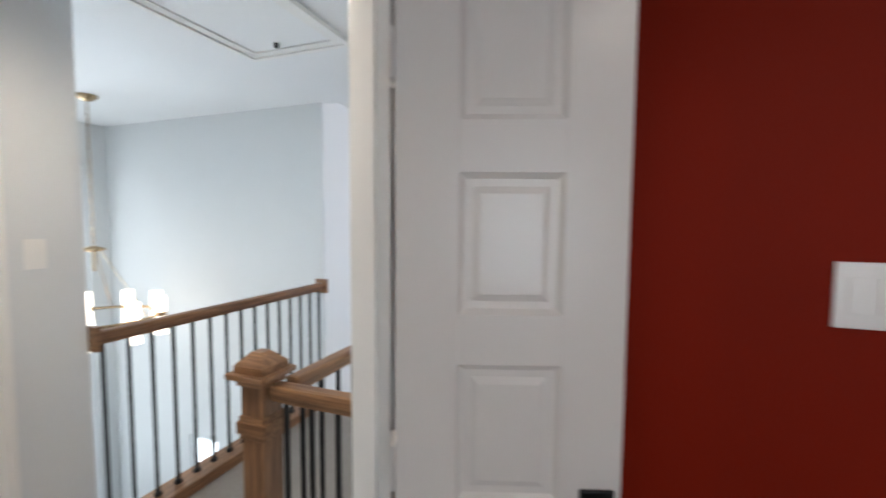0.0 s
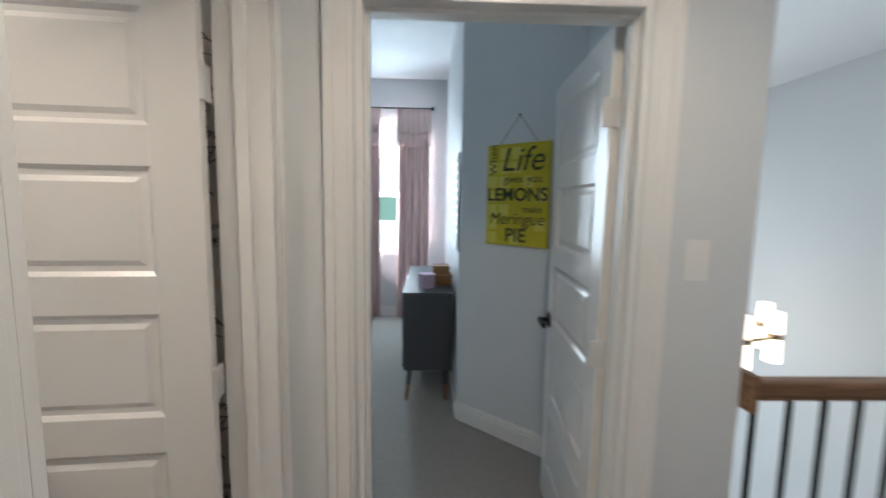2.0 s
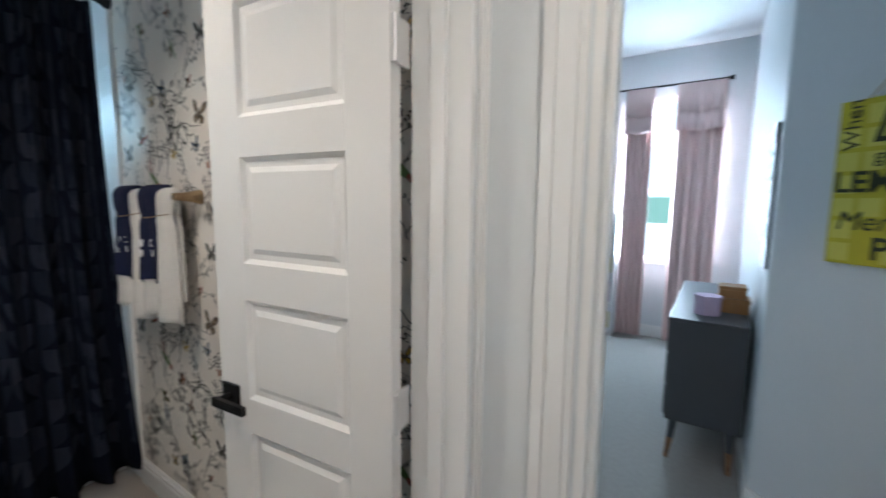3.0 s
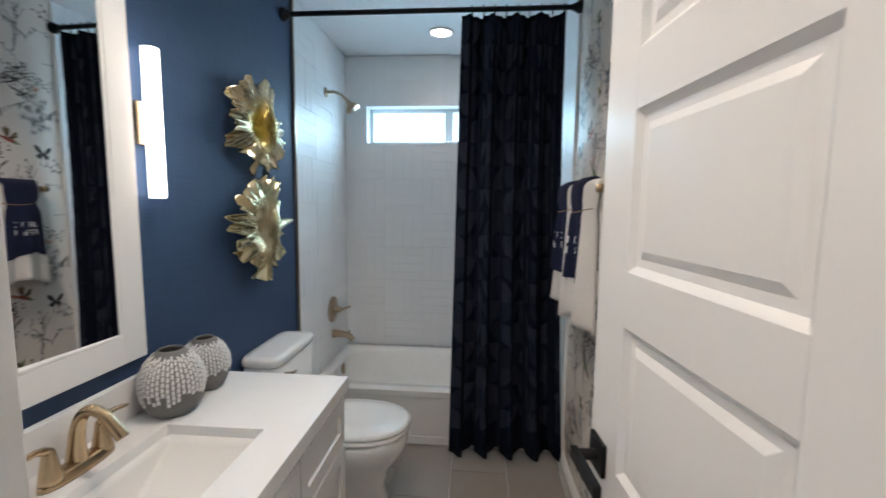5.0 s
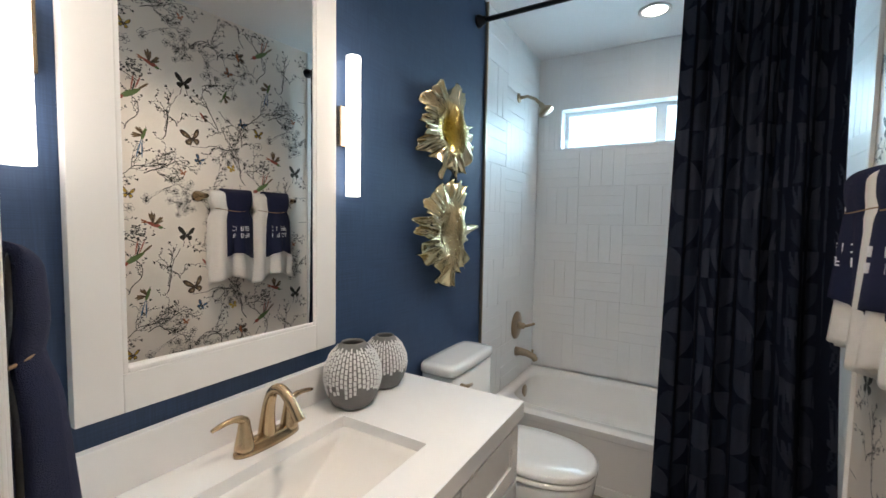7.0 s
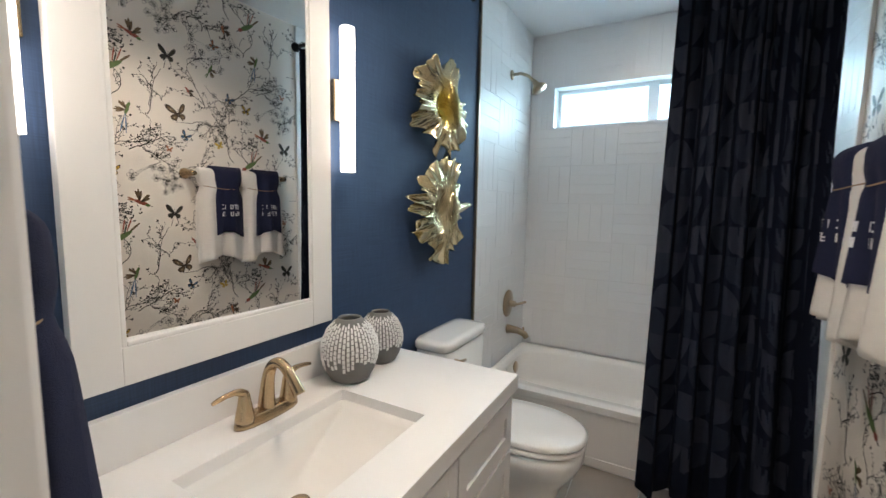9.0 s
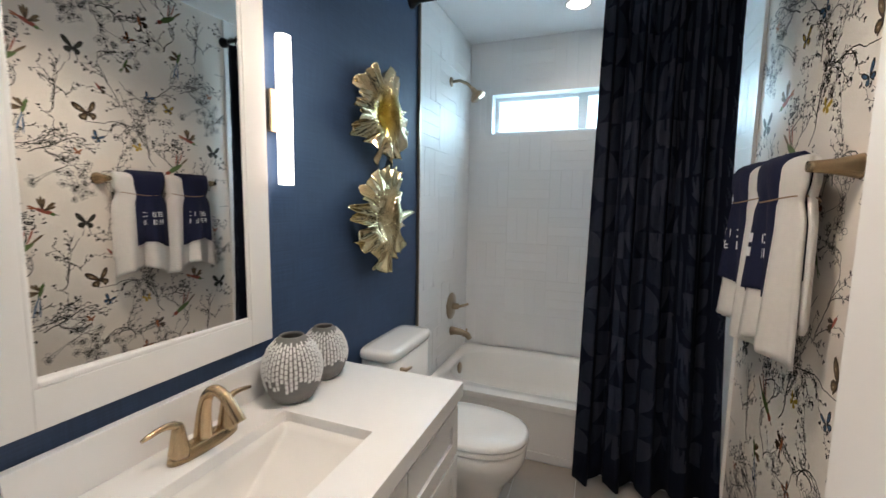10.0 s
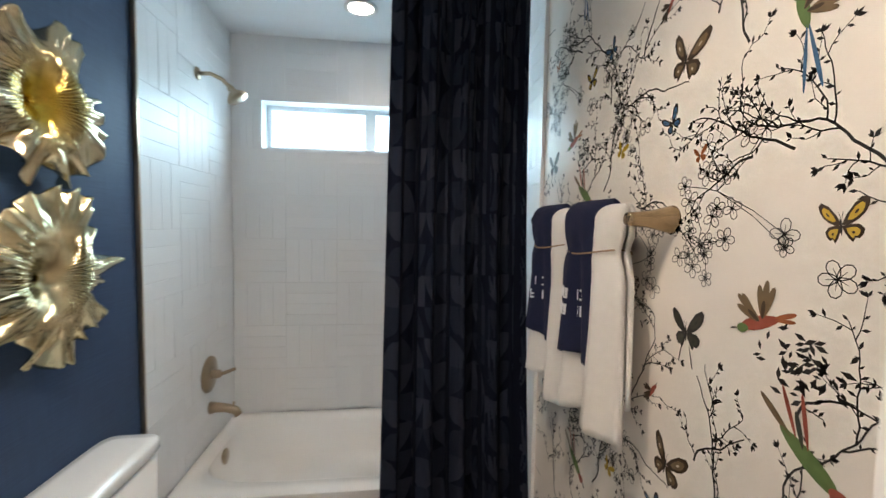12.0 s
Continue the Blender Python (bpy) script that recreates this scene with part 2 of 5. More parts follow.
def lathe(profile, at=(0, 0, 0), axis="Z", seg=32, bm=None):
    """Turns (radius, height) rows round an axis."""
    dirs = {"Z": Vector((0, 0, 1)), "X": Vector((1, 0, 0)), "-X": Vector((-1, 0, 0)), "Y": Vector((0, 1, 0)), "-Y": Vector((0, -1, 0))}
    d = dirs[axis]
    pts = [Vector(at) + d * h for r, h in profile]
    bm = bm or bmesh.new()
    up = d.orthogonal().normalized()
    side = d.cross(up)
    rings = [[bm.verts.new(p + (up * math.cos(2 * math.pi * k / seg) + side * math.sin(2 * math.pi * k / seg)) * max(r, 1e-4)) for k in range(seg)] for p, (r, h) in zip(pts, profile)]
    for a, b in zip(rings, rings[1:]):
        for k in range(seg):
            bm.faces.new((a[k], a[(k + 1) % seg], b[(k + 1) % seg], b[k]))
    bm.faces.new(rings[0][::-1])
    bm.faces.new(rings[-1])
    bmesh.ops.recalc_face_normals(bm, faces=bm.faces[:])
    return bm


def rounded_rings(rows, n=40, power=3.5):
    """Loft of super-ellipse rings: rows of (cx, cy, z, half x, half y)."""
    bm = bmesh.new()
    rings = []
    for cx, cy, z, hx, hy in rows:
        ring = []
        for k in range(n):
            a = 2 * math.pi * k / n
            c, s = math.cos(a), math.sin(a)
            ring.append(bm.verts.new((cx + hx * math.copysign(abs(c) ** (2 / power), c), cy + hy * math.copysign(abs(s) ** (2 / power), s), z)))
        rings.append(ring)
    for a, b in zip(rings, rings[1:]):
        for k in range(n):
            bm.faces.new((a[k], a[(k + 1) % n], b[(k + 1) % n], b[k]))
    bm.faces.new(rings[0][::-1])
    bm.faces.new(rings[-1])
    bmesh.ops.recalc_face_normals(bm, faces=bm.faces[:])
    return bm


def structure(name, bm, material, label="", category=""):
    return tagged(link(name, bm, material), label, category, kind="structure")


def wall(name, lo, hi, material, label, holes=(), along="x"):
    """A wall block with rectangular holes (a0, a1, z0, z1) along x or y."""
    i = 0 if along == "x" else 1
    cuts = sorted({lo[i], hi[i], *[h[0] for h in holes], *[h[1] for h in holes]})
    zs = sorted({lo[2], hi[2], *[h[2] for h in holes], *[h[3] for h in holes]})
    bm = bmesh.new()
    for a0, a1 in zip(cuts, cuts[1:]):
        col = []
        for z0, z1 in zip(zs, zs[1:]):
            am, zm = (a0 + a1) / 2, (z0 + z1) / 2
            if any(h[0] < am < h[1] and h[2] < zm < h[3] for h in holes):
                continue
            if col and abs(col[-1][1] - z0) < 1e-6:
                col[-1][1] = z1
            else:
                col.append([z0, z1])
        for z0, z1 in col:
            l, h = list(lo), list(hi)
            l[i], h[i], l[2], h[2] = a0, a1, z0, z1
            box(bm, l, h)
    bmesh.ops.remove_doubles(bm, verts=bm.verts[:], dist=1e-5)
    return structure(name, bm, material, label, "wall")

# ---- the rooms ----
HC, BC, RC = 2.46, 2.54, 3.1  # ceilings: hall, bathroom, bedroom
# bathroom shell
wall_bath_blue = wall("wall_bath_east", (-0.70, -3.05, 0), (-0.58, 0.035, 2.7), BLUE, "navy blue grasscloth bathroom wall")
wall_bath_paper = wall("wall_bath_west", (-2.32, -3.05, 0), (-2.20, 0.035, 2.7), PAPER, "white wallpapered bathroom wall with birds and branches")
wall_bath_north = wall("wall_bath_north", (-2.32, 0.035, 0), (-0.49, 0.175, 2.7), PAINT, "pale bathroom wall with the doorway", [(-2.09, -1.372, 0, 2.10)])
wall_bath_south = wall("wall_bath_south", (-2.20, -3.05, 0), (-0.70, -2.866, 2.7), GROUT, "tub alcove back wall with a high window", [(-1.98, -0.872, 1.90, 2.18)])
structure("floor_bath", boxes(((-2.20, -2.9, -0.15), (-0.70, 0.175, -0.008))), GROUT, "grout bed under the floor tiles", "floor")
structure("ceiling_bath", boxes(((-2.32, -3.05, BC), (-0.58, 0.06, BC + 0.1))), CEIL, "white bathroom ceiling", "ceiling")
# hall shell
structure("floor_hall", boxes(((-2.24, 0.175, -0.25), (-0.43, 1.53, 0)), ((-2.24, 1.53, -0.25), (-1.03, 3.3, 0))), CARPET, "beige carpeted landing floor", "floor")
wall_hall_west = wall("wall_hall_west", (-2.24, 0.175, -0.25), (-2.12, 1.54, 3.1), PAINT, "pale grey landing wall beside the bedroom doorway", [(0.39, 1.195, -0.25, 2.075)], "y")
structure("doorway_floor", boxes(((-2.24, 0.39, -0.25), (-2.12, 1.195, -0.004))), CARPET, "carpet in the bedroom doorway", "floor")
wall("wall_hall_east", (-0.52, 0.175, -3.0), (-0.43, 3.4, 2.6), PAINT, "pale landing wall with a double doorway", [(0.22, 1.178, 0, 2.10)], "y")
wall("wall_stair_north", (-1.03, 3.29, -3.0), (-0.52, 3.40, 2.6), PAINT, "pale stairwell end wall")
structure("ceiling_hall", boxes(((-4.9, 1.53, HC), (-0.43, 3.30, HC + 0.15)), ((-2.12, 0.17, HC), (-0.43, 1.53, HC + 0.1)), ((-2.3, 3.30, HC + 0.05), (3.2, 6.8, HC + 0.15))), CEIL, "flat white landing ceiling", "ceiling")
# foyer void
wall("wall_foyer_north", (-4.95, 3.24, -3.0), (-2.12, 3.36, 2.6), PAINT, "tall white foyer wall", [(-3.74, -3.36, -1.9, -0.60)])
wall("wall_foyer_west", (-4.92, 1.53, -3.0), (-4.80, 3.24, 2.6), PAINT, "foyer wall with a tall window", [(1.75, 3.05, -1.6, 2.05)], "y")
wall("wall_foyer_south", (-4.95, 1.41, -3.0), (-2.24, 1.53, 3.1), PAINT, "foyer wall behind the bedroom")
wall("wall_foyer_east", (-2.24, 1.54, -3.0), (-2.20, 3.24, -0.25), PAINT, "foyer wall under the landing")
structure("floor_foyer", boxes(((-4.95, 1.4, -3.1), (-0.43, 3.4, -3.0))), DARKWOOD, "dark wood lower floor", "floor")
# game room beyond, two steps down
wall("wall_game_west", (-2.24, 3.36, -0.5), (-2.12, 6.6, 2.6), PAINT, "pale game room wall with two doorways", [(4.28, 4.90, -0.36, 1.715), (5.32, 6.12, -0.36, 1.735)], "y")
wall("wall_game_north", (-2.24, 6.6, -0.5), (3.2, 6.72, 2.6), ACCENT_BLUE, "blue accent wall with white diagonal strips")
wall("wall_game_east", (3.1, 3.3, -0.5), (3.2, 6.6, 2.6), PAINT, "plain game room wall")
wall("wall_game_south", (-0.43, 3.29, -0.5), (3.2, 3.4, 2.6), PAINT, "plain game room wall")
structure("floor_game", boxes(((-2.24, 3.58, -0.5), (3.2, 6.6, -0.36)), ((-2.12, 3.3, -0.5), (-1.03, 3.58, -0.18))), DARKWOOD, "dark wood floor two steps lower", "floor")
structure("wall_closet_back", boxes(((-2.9, 4.0, -0.36), (-2.85, 5.1, 2.0)), ((-2.85, 4.0, -0.36), (-2.24, 4.05, 2)), ((-2.85, 5.05, -0.36), (-2.24, 5.1, 2)), ((-2.9, 4.0, -0.4), (-2.24, 5.1, -0.36)), ((-2.9, 4, 1.9), (-2.24, 5.1, 2))), BEIGE, "beige closet behind the doorway", "wall")
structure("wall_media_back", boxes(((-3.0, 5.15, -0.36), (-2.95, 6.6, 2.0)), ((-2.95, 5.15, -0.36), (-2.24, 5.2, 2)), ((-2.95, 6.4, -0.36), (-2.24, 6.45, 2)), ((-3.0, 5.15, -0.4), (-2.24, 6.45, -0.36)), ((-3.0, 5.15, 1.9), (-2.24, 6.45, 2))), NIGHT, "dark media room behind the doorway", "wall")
# red room
wall("wall_red_north", (-0.43, 1.345, 0), (3.1, 1.46, 2.6), RED, "deep red painted wall")
wall("wall_red_west", (-0.43, -2.6, 0), (-0.42, 0.22, 2.6), RED, "deep red painted wall beside the doorway")
wall("wall_red_east", (3.0, -2.6, 0), (3.1, 1.345, 2.6), RED, "deep red painted wall")
wall("wall_red_south", (-0.43, -2.7, 0), (3.1, -2.6, 2.6), RED, "deep red painted wall")
structure("floor_red_room", boxes(((-0.43, -2.7, -0.2), (3.1, 1.46, 0))), CARPET, "beige carpeted floor", "floor")
structure("ceiling_red_room", boxes(((-0.43, -2.7, HC), (3.1, 1.46, HC + 0.1))), CEIL, "white ceiling", "ceiling")
# bedroom
structure("floor_bedroom", boxes(((-6.6, -2.7, -0.15), (-2.24, 1.45, -0.002))), CARPET, "beige carpeted bedroom floor", "floor")
structure("ceiling_bedroom", boxes(((-6.6, -2.7, RC), (-2.13, 1.53, RC + 0.1))), CEIL, "white bedroom ceiling", "ceiling")
wall("wall_bedroom_west", (-6.6, -2.7, 0), (-6.45, 0.9, 3.2), PAINT, "pale bedroom wall with a tall window", [(-0.35, 0.40, 0.86, 2.62)], "y")
wall("wall_bedroom_north", (-6.6, 0.80, 0), (-3.74, 0.92, 3.2), PAINT, "pale bedroom wall behind the dresser")
wall("wall_bedroom_south", (-6.6, -2.8, 0), (-2.32, -2.7, 3.2), PAINT, "plain bedroom wall")
wall("wall_bedroom_east", (-2.44, -2.7, 0), (-2.32, 0.175, 3.2), PAINT, "plain bedroom wall shared with the bathroom")
_a = math.atan2(1.41 - 0.80, -3.19 + 3.74)
_l = math.hypot(0.61, 0.55)
_diag = pose(-3.74, 0.80, 0, 0, 0, math.degrees(_a))
structure("wall_bedroom_diagonal", boxes(((0, 0, 0), (_l + 0.1, 0.1, 3.2)), m=_diag), PAINT, "pale diagonal bedroom wall", "wall")


def baseboard(label, lo, hi, face, m=None):
    """Stepped moulding; face names the side that looks into the room."""
    bm = bmesh.new()
    for h0, h1, t in ((0, 0.095, 0.016), (0.095, 0.118, 0.012), (0.118, 0.132, 0.007)):
        l, h = list(lo), list(hi)
        l[2], h[2] = lo[2] + h0, lo[2] + h1
        if face == "+x":
            h[0] = l[0] + t
        if face == "-x":
            l[0] = h[0] - t
        if face == "+y":
            h[1] = l[1] + t
        if face == "-y":
            l[1] = h[1] - t
        box(bm, l, h, 0.002)
    if m is not None:
        bm.transform(m)
    return structure("baseboard", bm, TRIM, label, "baseboard")


BBL = "white stepped baseboard along the wall"
baseboard(BBL, (0, 0, 0), (_l, 0, 0), "-y", _diag)
baseboard(BBL, (-6.45, 0.80, 0), (-3.74, 0.80, 0), "-y")
baseboard(BBL, (-6.45, -2.7, 0), (-6.45, 0.8, 0), "+x")
baseboard(BBL, (-2.12, 1.29, 0), (-2.12, 1.54, 0), "+x")
baseboard(BBL, (-2.12, 0.175, 0), (-2.12, 0.30, 0), "+x")
baseboard(BBL, (-2.20, -1.853, 0), (-2.20, 0.0, 0), "+x")
baseboard(BBL, (-2.12, 3.6, -0.36), (-2.12, 4.2, -0.36), "+x")
baseboard(BBL, (-1.03, 3.29, 0), (-0.545, 3.29, 0), "-y")


def casing(name, label, axis, a0, a1, top, wall_lo, wall_hi, z0=0.0, sides=(1, 1), w=0.085):
    """Door lining with stop and stepped casings. axis: the wall's run; a0, a1 the opening."""
    ob = tagged(new(name), label, "door frame", kind="structure")

    def bx(bm, a, b, t0, t1, z_0, z_1):
        lo, hi = ((a, t0, z_0), (b, t1, z_1)) if axis == "x" else ((t0, a, z_0), (t1, b, z_1))
        box(bm, lo, hi, 0.002)

    bm = bmesh.new()
    e = 0.003
    bx(bm, a0, a0 + 0.018, wall_lo - e, wall_hi + e, z0, top)
    bx(bm, a1 - 0.018, a1, wall_lo - e, wall_hi + e, z0, top)
    bx(bm, a0 + 0.018, a1 - 0.018, wall_lo - e, wall_hi + e, top - 0.018, top)
    part("jamb", bm, TRIM, ob)
    mid = (wall_lo + wall_hi) / 2
    bm = bmesh.new()
    bx(bm, a0 + 0.018, a0 + 0.03, mid - 0.018, mid + 0.018, z0, top - 0.018)
    bx(bm, a1 - 0.03, a1 - 0.018, mid - 0.018, mid + 0.018, z0, top - 0.018)
    bx(bm, a0 + 0.03, a1 - 0.03, mid - 0.018, mid + 0.018, top - 0.03, top - 0.018)
    part("stop", bm, TRIM, ob)
    for on, face, sg in ((sides[0], wall_lo, -1), (sides[1], wall_hi, 1)):
        if not on:
            continue
        bm = bmesh.new()
        for i0, i1, t in ((0.008, 0.022, 0.011), (0.022, 0.06, 0.016), (0.06, w, 0.021)):
            f0, f1 = sorted((face + sg * 0.0005, face + sg * t))
            bx(bm, a0 - i1, a0 - i0, f0, f1, z0, top + i1)
            bx(bm, a1 + i0, a1 + i1, f0, f1, z0, top + i1)
            bx(bm, a0 - i0, a1 + i0, f0, f1, top + i0, top + i1)
        part("casing", bm, TRIM, ob)
    return ob


casing("door_frame_1", "white painted frame of the bathroom doorway", "x", -2.09, -1.372, 2.10, 0.035, 0.175, w=0.075)
casing("door_frame_2", "white painted frame of the bedroom doorway", "y", 0.39, 1.195, 2.075, -2.24, -2.12)
casing("door_frame_3", "white painted frame of the double doorway", "y", 0.22, 1.178, 2.10, -0.52, -0.43)
casing("door_frame_4", "white painted closet door frame", "y", 4.28, 4.90, 1.715, -2.24, -2.12, -0.36, (0, 1), 0.12)
casing("door_frame_5", "white painted media room door frame", "y", 5.32, 6.12, 1.735, -2.24, -2.12, -0.36, (0, 1), 0.12)

PANELS = [(0.203, 0.479), (0.577, 0.853), (0.951, 1.227), (1.325, 1.599), (1.697, 1.972)]


def door(name, label, width, stile, m, handle_side=1, hinge_x=0.0, levers=(1, -1), height=2.075, paint=None):
    """A five-panel door; local x runs from the hinge, y is its thickness."""
    ob = tagged(new(name), label, "door")
    ob.matrix_world = m
    T = 0.0175
    bm = bmesh.new()
    rails = [0.008] + [z for p in PANELS for z in p] + [height]
    box(bm, (0, -T, 0.008), (stile, T, height), 0.0015)
    box(bm, (width - stile, -T, 0.008), (width, T, height), 0.0015)
    for z0, z1 in zip(rails[0::2], rails[1::2]):
        box(bm, (stile, -T, z0), (width - stile, T, z1))
    part("leaf", bm, paint or DOORP, ob)
    for z0, z1 in PANELS:
        bm = bmesh.new()
        for s in (-1, 1):
            rows = ((0.0, T), (0.012, T - 0.010), (0.026, T - 0.010), (0.040, T - 0.004))
            rings = []
            for i, y in rows:
                rings.append([bm.verts.new((x, s * y, z)) for x, z in ((stile + i, z0 + i), (width - stile - i, z0 + i), (width - stile - i, z1 - i), (stile + i, z1 - i))])
            for a, b in zip(rings, rings[1:]):
                for k in range(4):
                    bm.faces.new((a[k], a[(k + 1) % 4], b[(k + 1) % 4], b[k]))
            bm.faces.new(rings[-1])
        bmesh.ops.recalc_face_normals(bm, faces=bm.faces[:])
        part("panel", bm, paint or DOORP, ob)
    for s in levers:
        hx = width - 0.048
        h = part("lever_handle", boxes(((hx - 0.033, s * T, 0.915), (hx + 0.033, s * (T + 0.009), 0.981)), bevel=0.002), BLACK, ob, "black square door handle")
        bm = tube([(hx, s * T, 0.946), (hx, s * (T + 0.05), 0.946)], 0.011)
        box(bm, (hx - 0.115, s * (T + 0.042), 0.934), (hx + 0.012, s * (T + 0.056), 0.958), 0.002)
        part("lever", bm, BLACK, h)
    for z in (0.25, 1.03, 1.81):
        bm = tube([(-0.006, hinge_x, z - 0.045), (-0.006, hinge_x, z + 0.045)], 0.007, 10)
        box(bm, (-0.006, hinge_x - 0.001, z - 0.045), (0.001, hinge_x + 0.055 * (-1 if hinge_x > 0 else 1), z + 0.045))
        part("hinge", bm, HINGE, ob, "white painted butt hinge")
    return ob


# bathroom door, folded back beside the papered wall
_da = math.degrees(math.atan2(-0.613, 0.056))
door("bathroom_door", "white five-panel bathroom door standing open, black lever", 0.593, 0.12, pose(-2.029, 0.026, 0.0, 0, 0, _da), hinge_x=0.012)
door("bedroom_door", "white five-panel bedroom door standing open, black lever", 0.755, 0.115, pose(-2.262, 1.172, 0.0, 0, 0, 176.0), hinge_x=-0.012)
door("double_door", "narrow white leaf of a double door, standing open", 0.445, 0.122, pose(-0.395, 1.125, 0, 0, 0, 19.0), hinge_x=0.012)

# ---- bathroom things ----
def shared(name, bm, material):
    me = bpy.data.meshes.new(name)
    bm.to_mesh(me)
    bm.free()
    me.materials.append(material)
    return me


def vanity():
    v = thing("vanity_cabinet", "white shaker vanity cabinet with drawers and doors", "vanity cabinet")
    x0, x1, y0, y1, top = -1.230, -0.705, -1.102, 0.031, 0.766
    g = 0.018
    part("toe_kick", boxes(((x0 + 0.07, y0 + 0.002, 0.0), (x1, y1 - 0.002, 0.089)), bevel=0.001), CAB, v)
    part("bottom_panel", boxes(((x0 + g, y0 + g, 0.09), (x1, y1 - g, 0.09 + g))), CAB, v)
    part("face_panel", boxes(((x0, y0 + g, 0.09), (x0 + g, y1 - g, top)), bevel=0.001), CAB, v)
    part("back_panel", boxes(((x1 - 0.01, y0 + g, 0.09 + g), (x1, y1 - g, top))), CAB, v)
    for a in (y0, y1 - g):
        part("end_panel", boxes(((x0, a, 0.09), (x1, a + g, top)), bevel=0.001), CAB, v)
    ys = [y0 + 0.004, y0 + 0.38, y0 + 0.76, y1 - 0.004]
    for a, b in zip(ys, ys[1:]):
        for z0, z1, nm in ((0.590, 0.754, "drawer_front"), (0.10, 0.580, "cabinet_door")):
            bm = boxes(((x0 - 0.012, a + 0.004, z0), (x0 - 0.001, b - 0.004, z1)), bevel=0.001)
            w = 0.05
            for lo, hi in (((a + 0.004, z0), (a + w, z1)), ((b - w, z0), (b - 0.004, z1)), ((a + w, z0), (b - w, z0 + w)), ((a + w, z1 - w), (b - w, z1))):
                box(bm, (x0 - 0.021, lo[0], lo[1]), (x0 - 0.012, hi[0], hi[1]), 0.001)
            part(nm, bm, CAB, v)
    return v


vanity()


def countertop():
    c = thing("vanity_countertop", "white quartz countertop with a rectangular undermount sink", "countertop")
    x0, x1, y0, y1, z0, z1 = -1.256, -0.703, -1.128, 0.032, 0.768, 0.816
    sx0, sx1, sy0, sy1 = -1.135, -0.852, -0.755, -0.29
    part("slab", boxes(((x0, y0, z0), (sx0, y1, z1)), ((sx1, y0, z0), (x1, y1, z1)), ((sx0, y0, z0), (sx1, sy0, z1)), ((sx0, sy1, z0), (sx1, y1, z1))), QUARTZ, c)
    part("backsplash", boxes(((-0.724, y0, z1 + 0.0005), (-0.7025, y1, 0.925)), bevel=0.002), QUARTZ, c)
    # basin: steep sides, the end away from the door slopes down to the drain
    bm = bmesh.new()
    rows = [(0, 0, 0.786), (0.003, 0.006, 0.761), (0.010, 0.085, 0.711), (0.026, 0.155, 0.673), (0.05, 0.19, 0.663), (0.09, 0.215, 0.659)]
    rings = []
    for i, far, z in rows:
        xa, xb, ya, yb, r = sx0 - 0.004 + i, sx1 + 0.004 - i, sy0 - 0.004 + far, sy1 + 0.004 - i, 0.02 + i * 0.12
        ring = []
        for qx, qy, a0 in ((xb, yb, 0), (xa, yb, 90), (xa, ya, 180), (xb, ya, 270)):
            for k in range(5):
                a = radians(a0 + k * 22.5)
                ox, oy = (-r if qx == xb else r), (-r if qy == yb else r)
                ring.append(bm.verts.new((qx + ox + r * math.cos(a), qy + oy + r * math.sin(a), z)))
        rings.append(ring)
    for a, b in zip(rings, rings[1:]):
        for k in range(20):
            bm.faces.new((a[k], a[(k + 1) % 20], b[(k + 1) % 20], b[k]))
    bm.faces.new(rings[-1])
    bmesh.ops.recalc_face_normals(bm, faces=bm.faces[:])
    b = part("sink_basin", bm, PORC, c, "white rectangular sink basin", True)
    mod = b.modifiers.new("shell", "SOLIDIFY")
    mod.thickness, mod.offset = 0.008, -1
    part("drain", lathe([(0.032, 0), (0.032, 0.003), (0.024, 0.005), (0.024, 0.012), (0.004, 0.015)], (-0.955, -0.505, 0.6615), "Z", 28), BRASS, c, "bronze pop-up drain", True)


countertop()


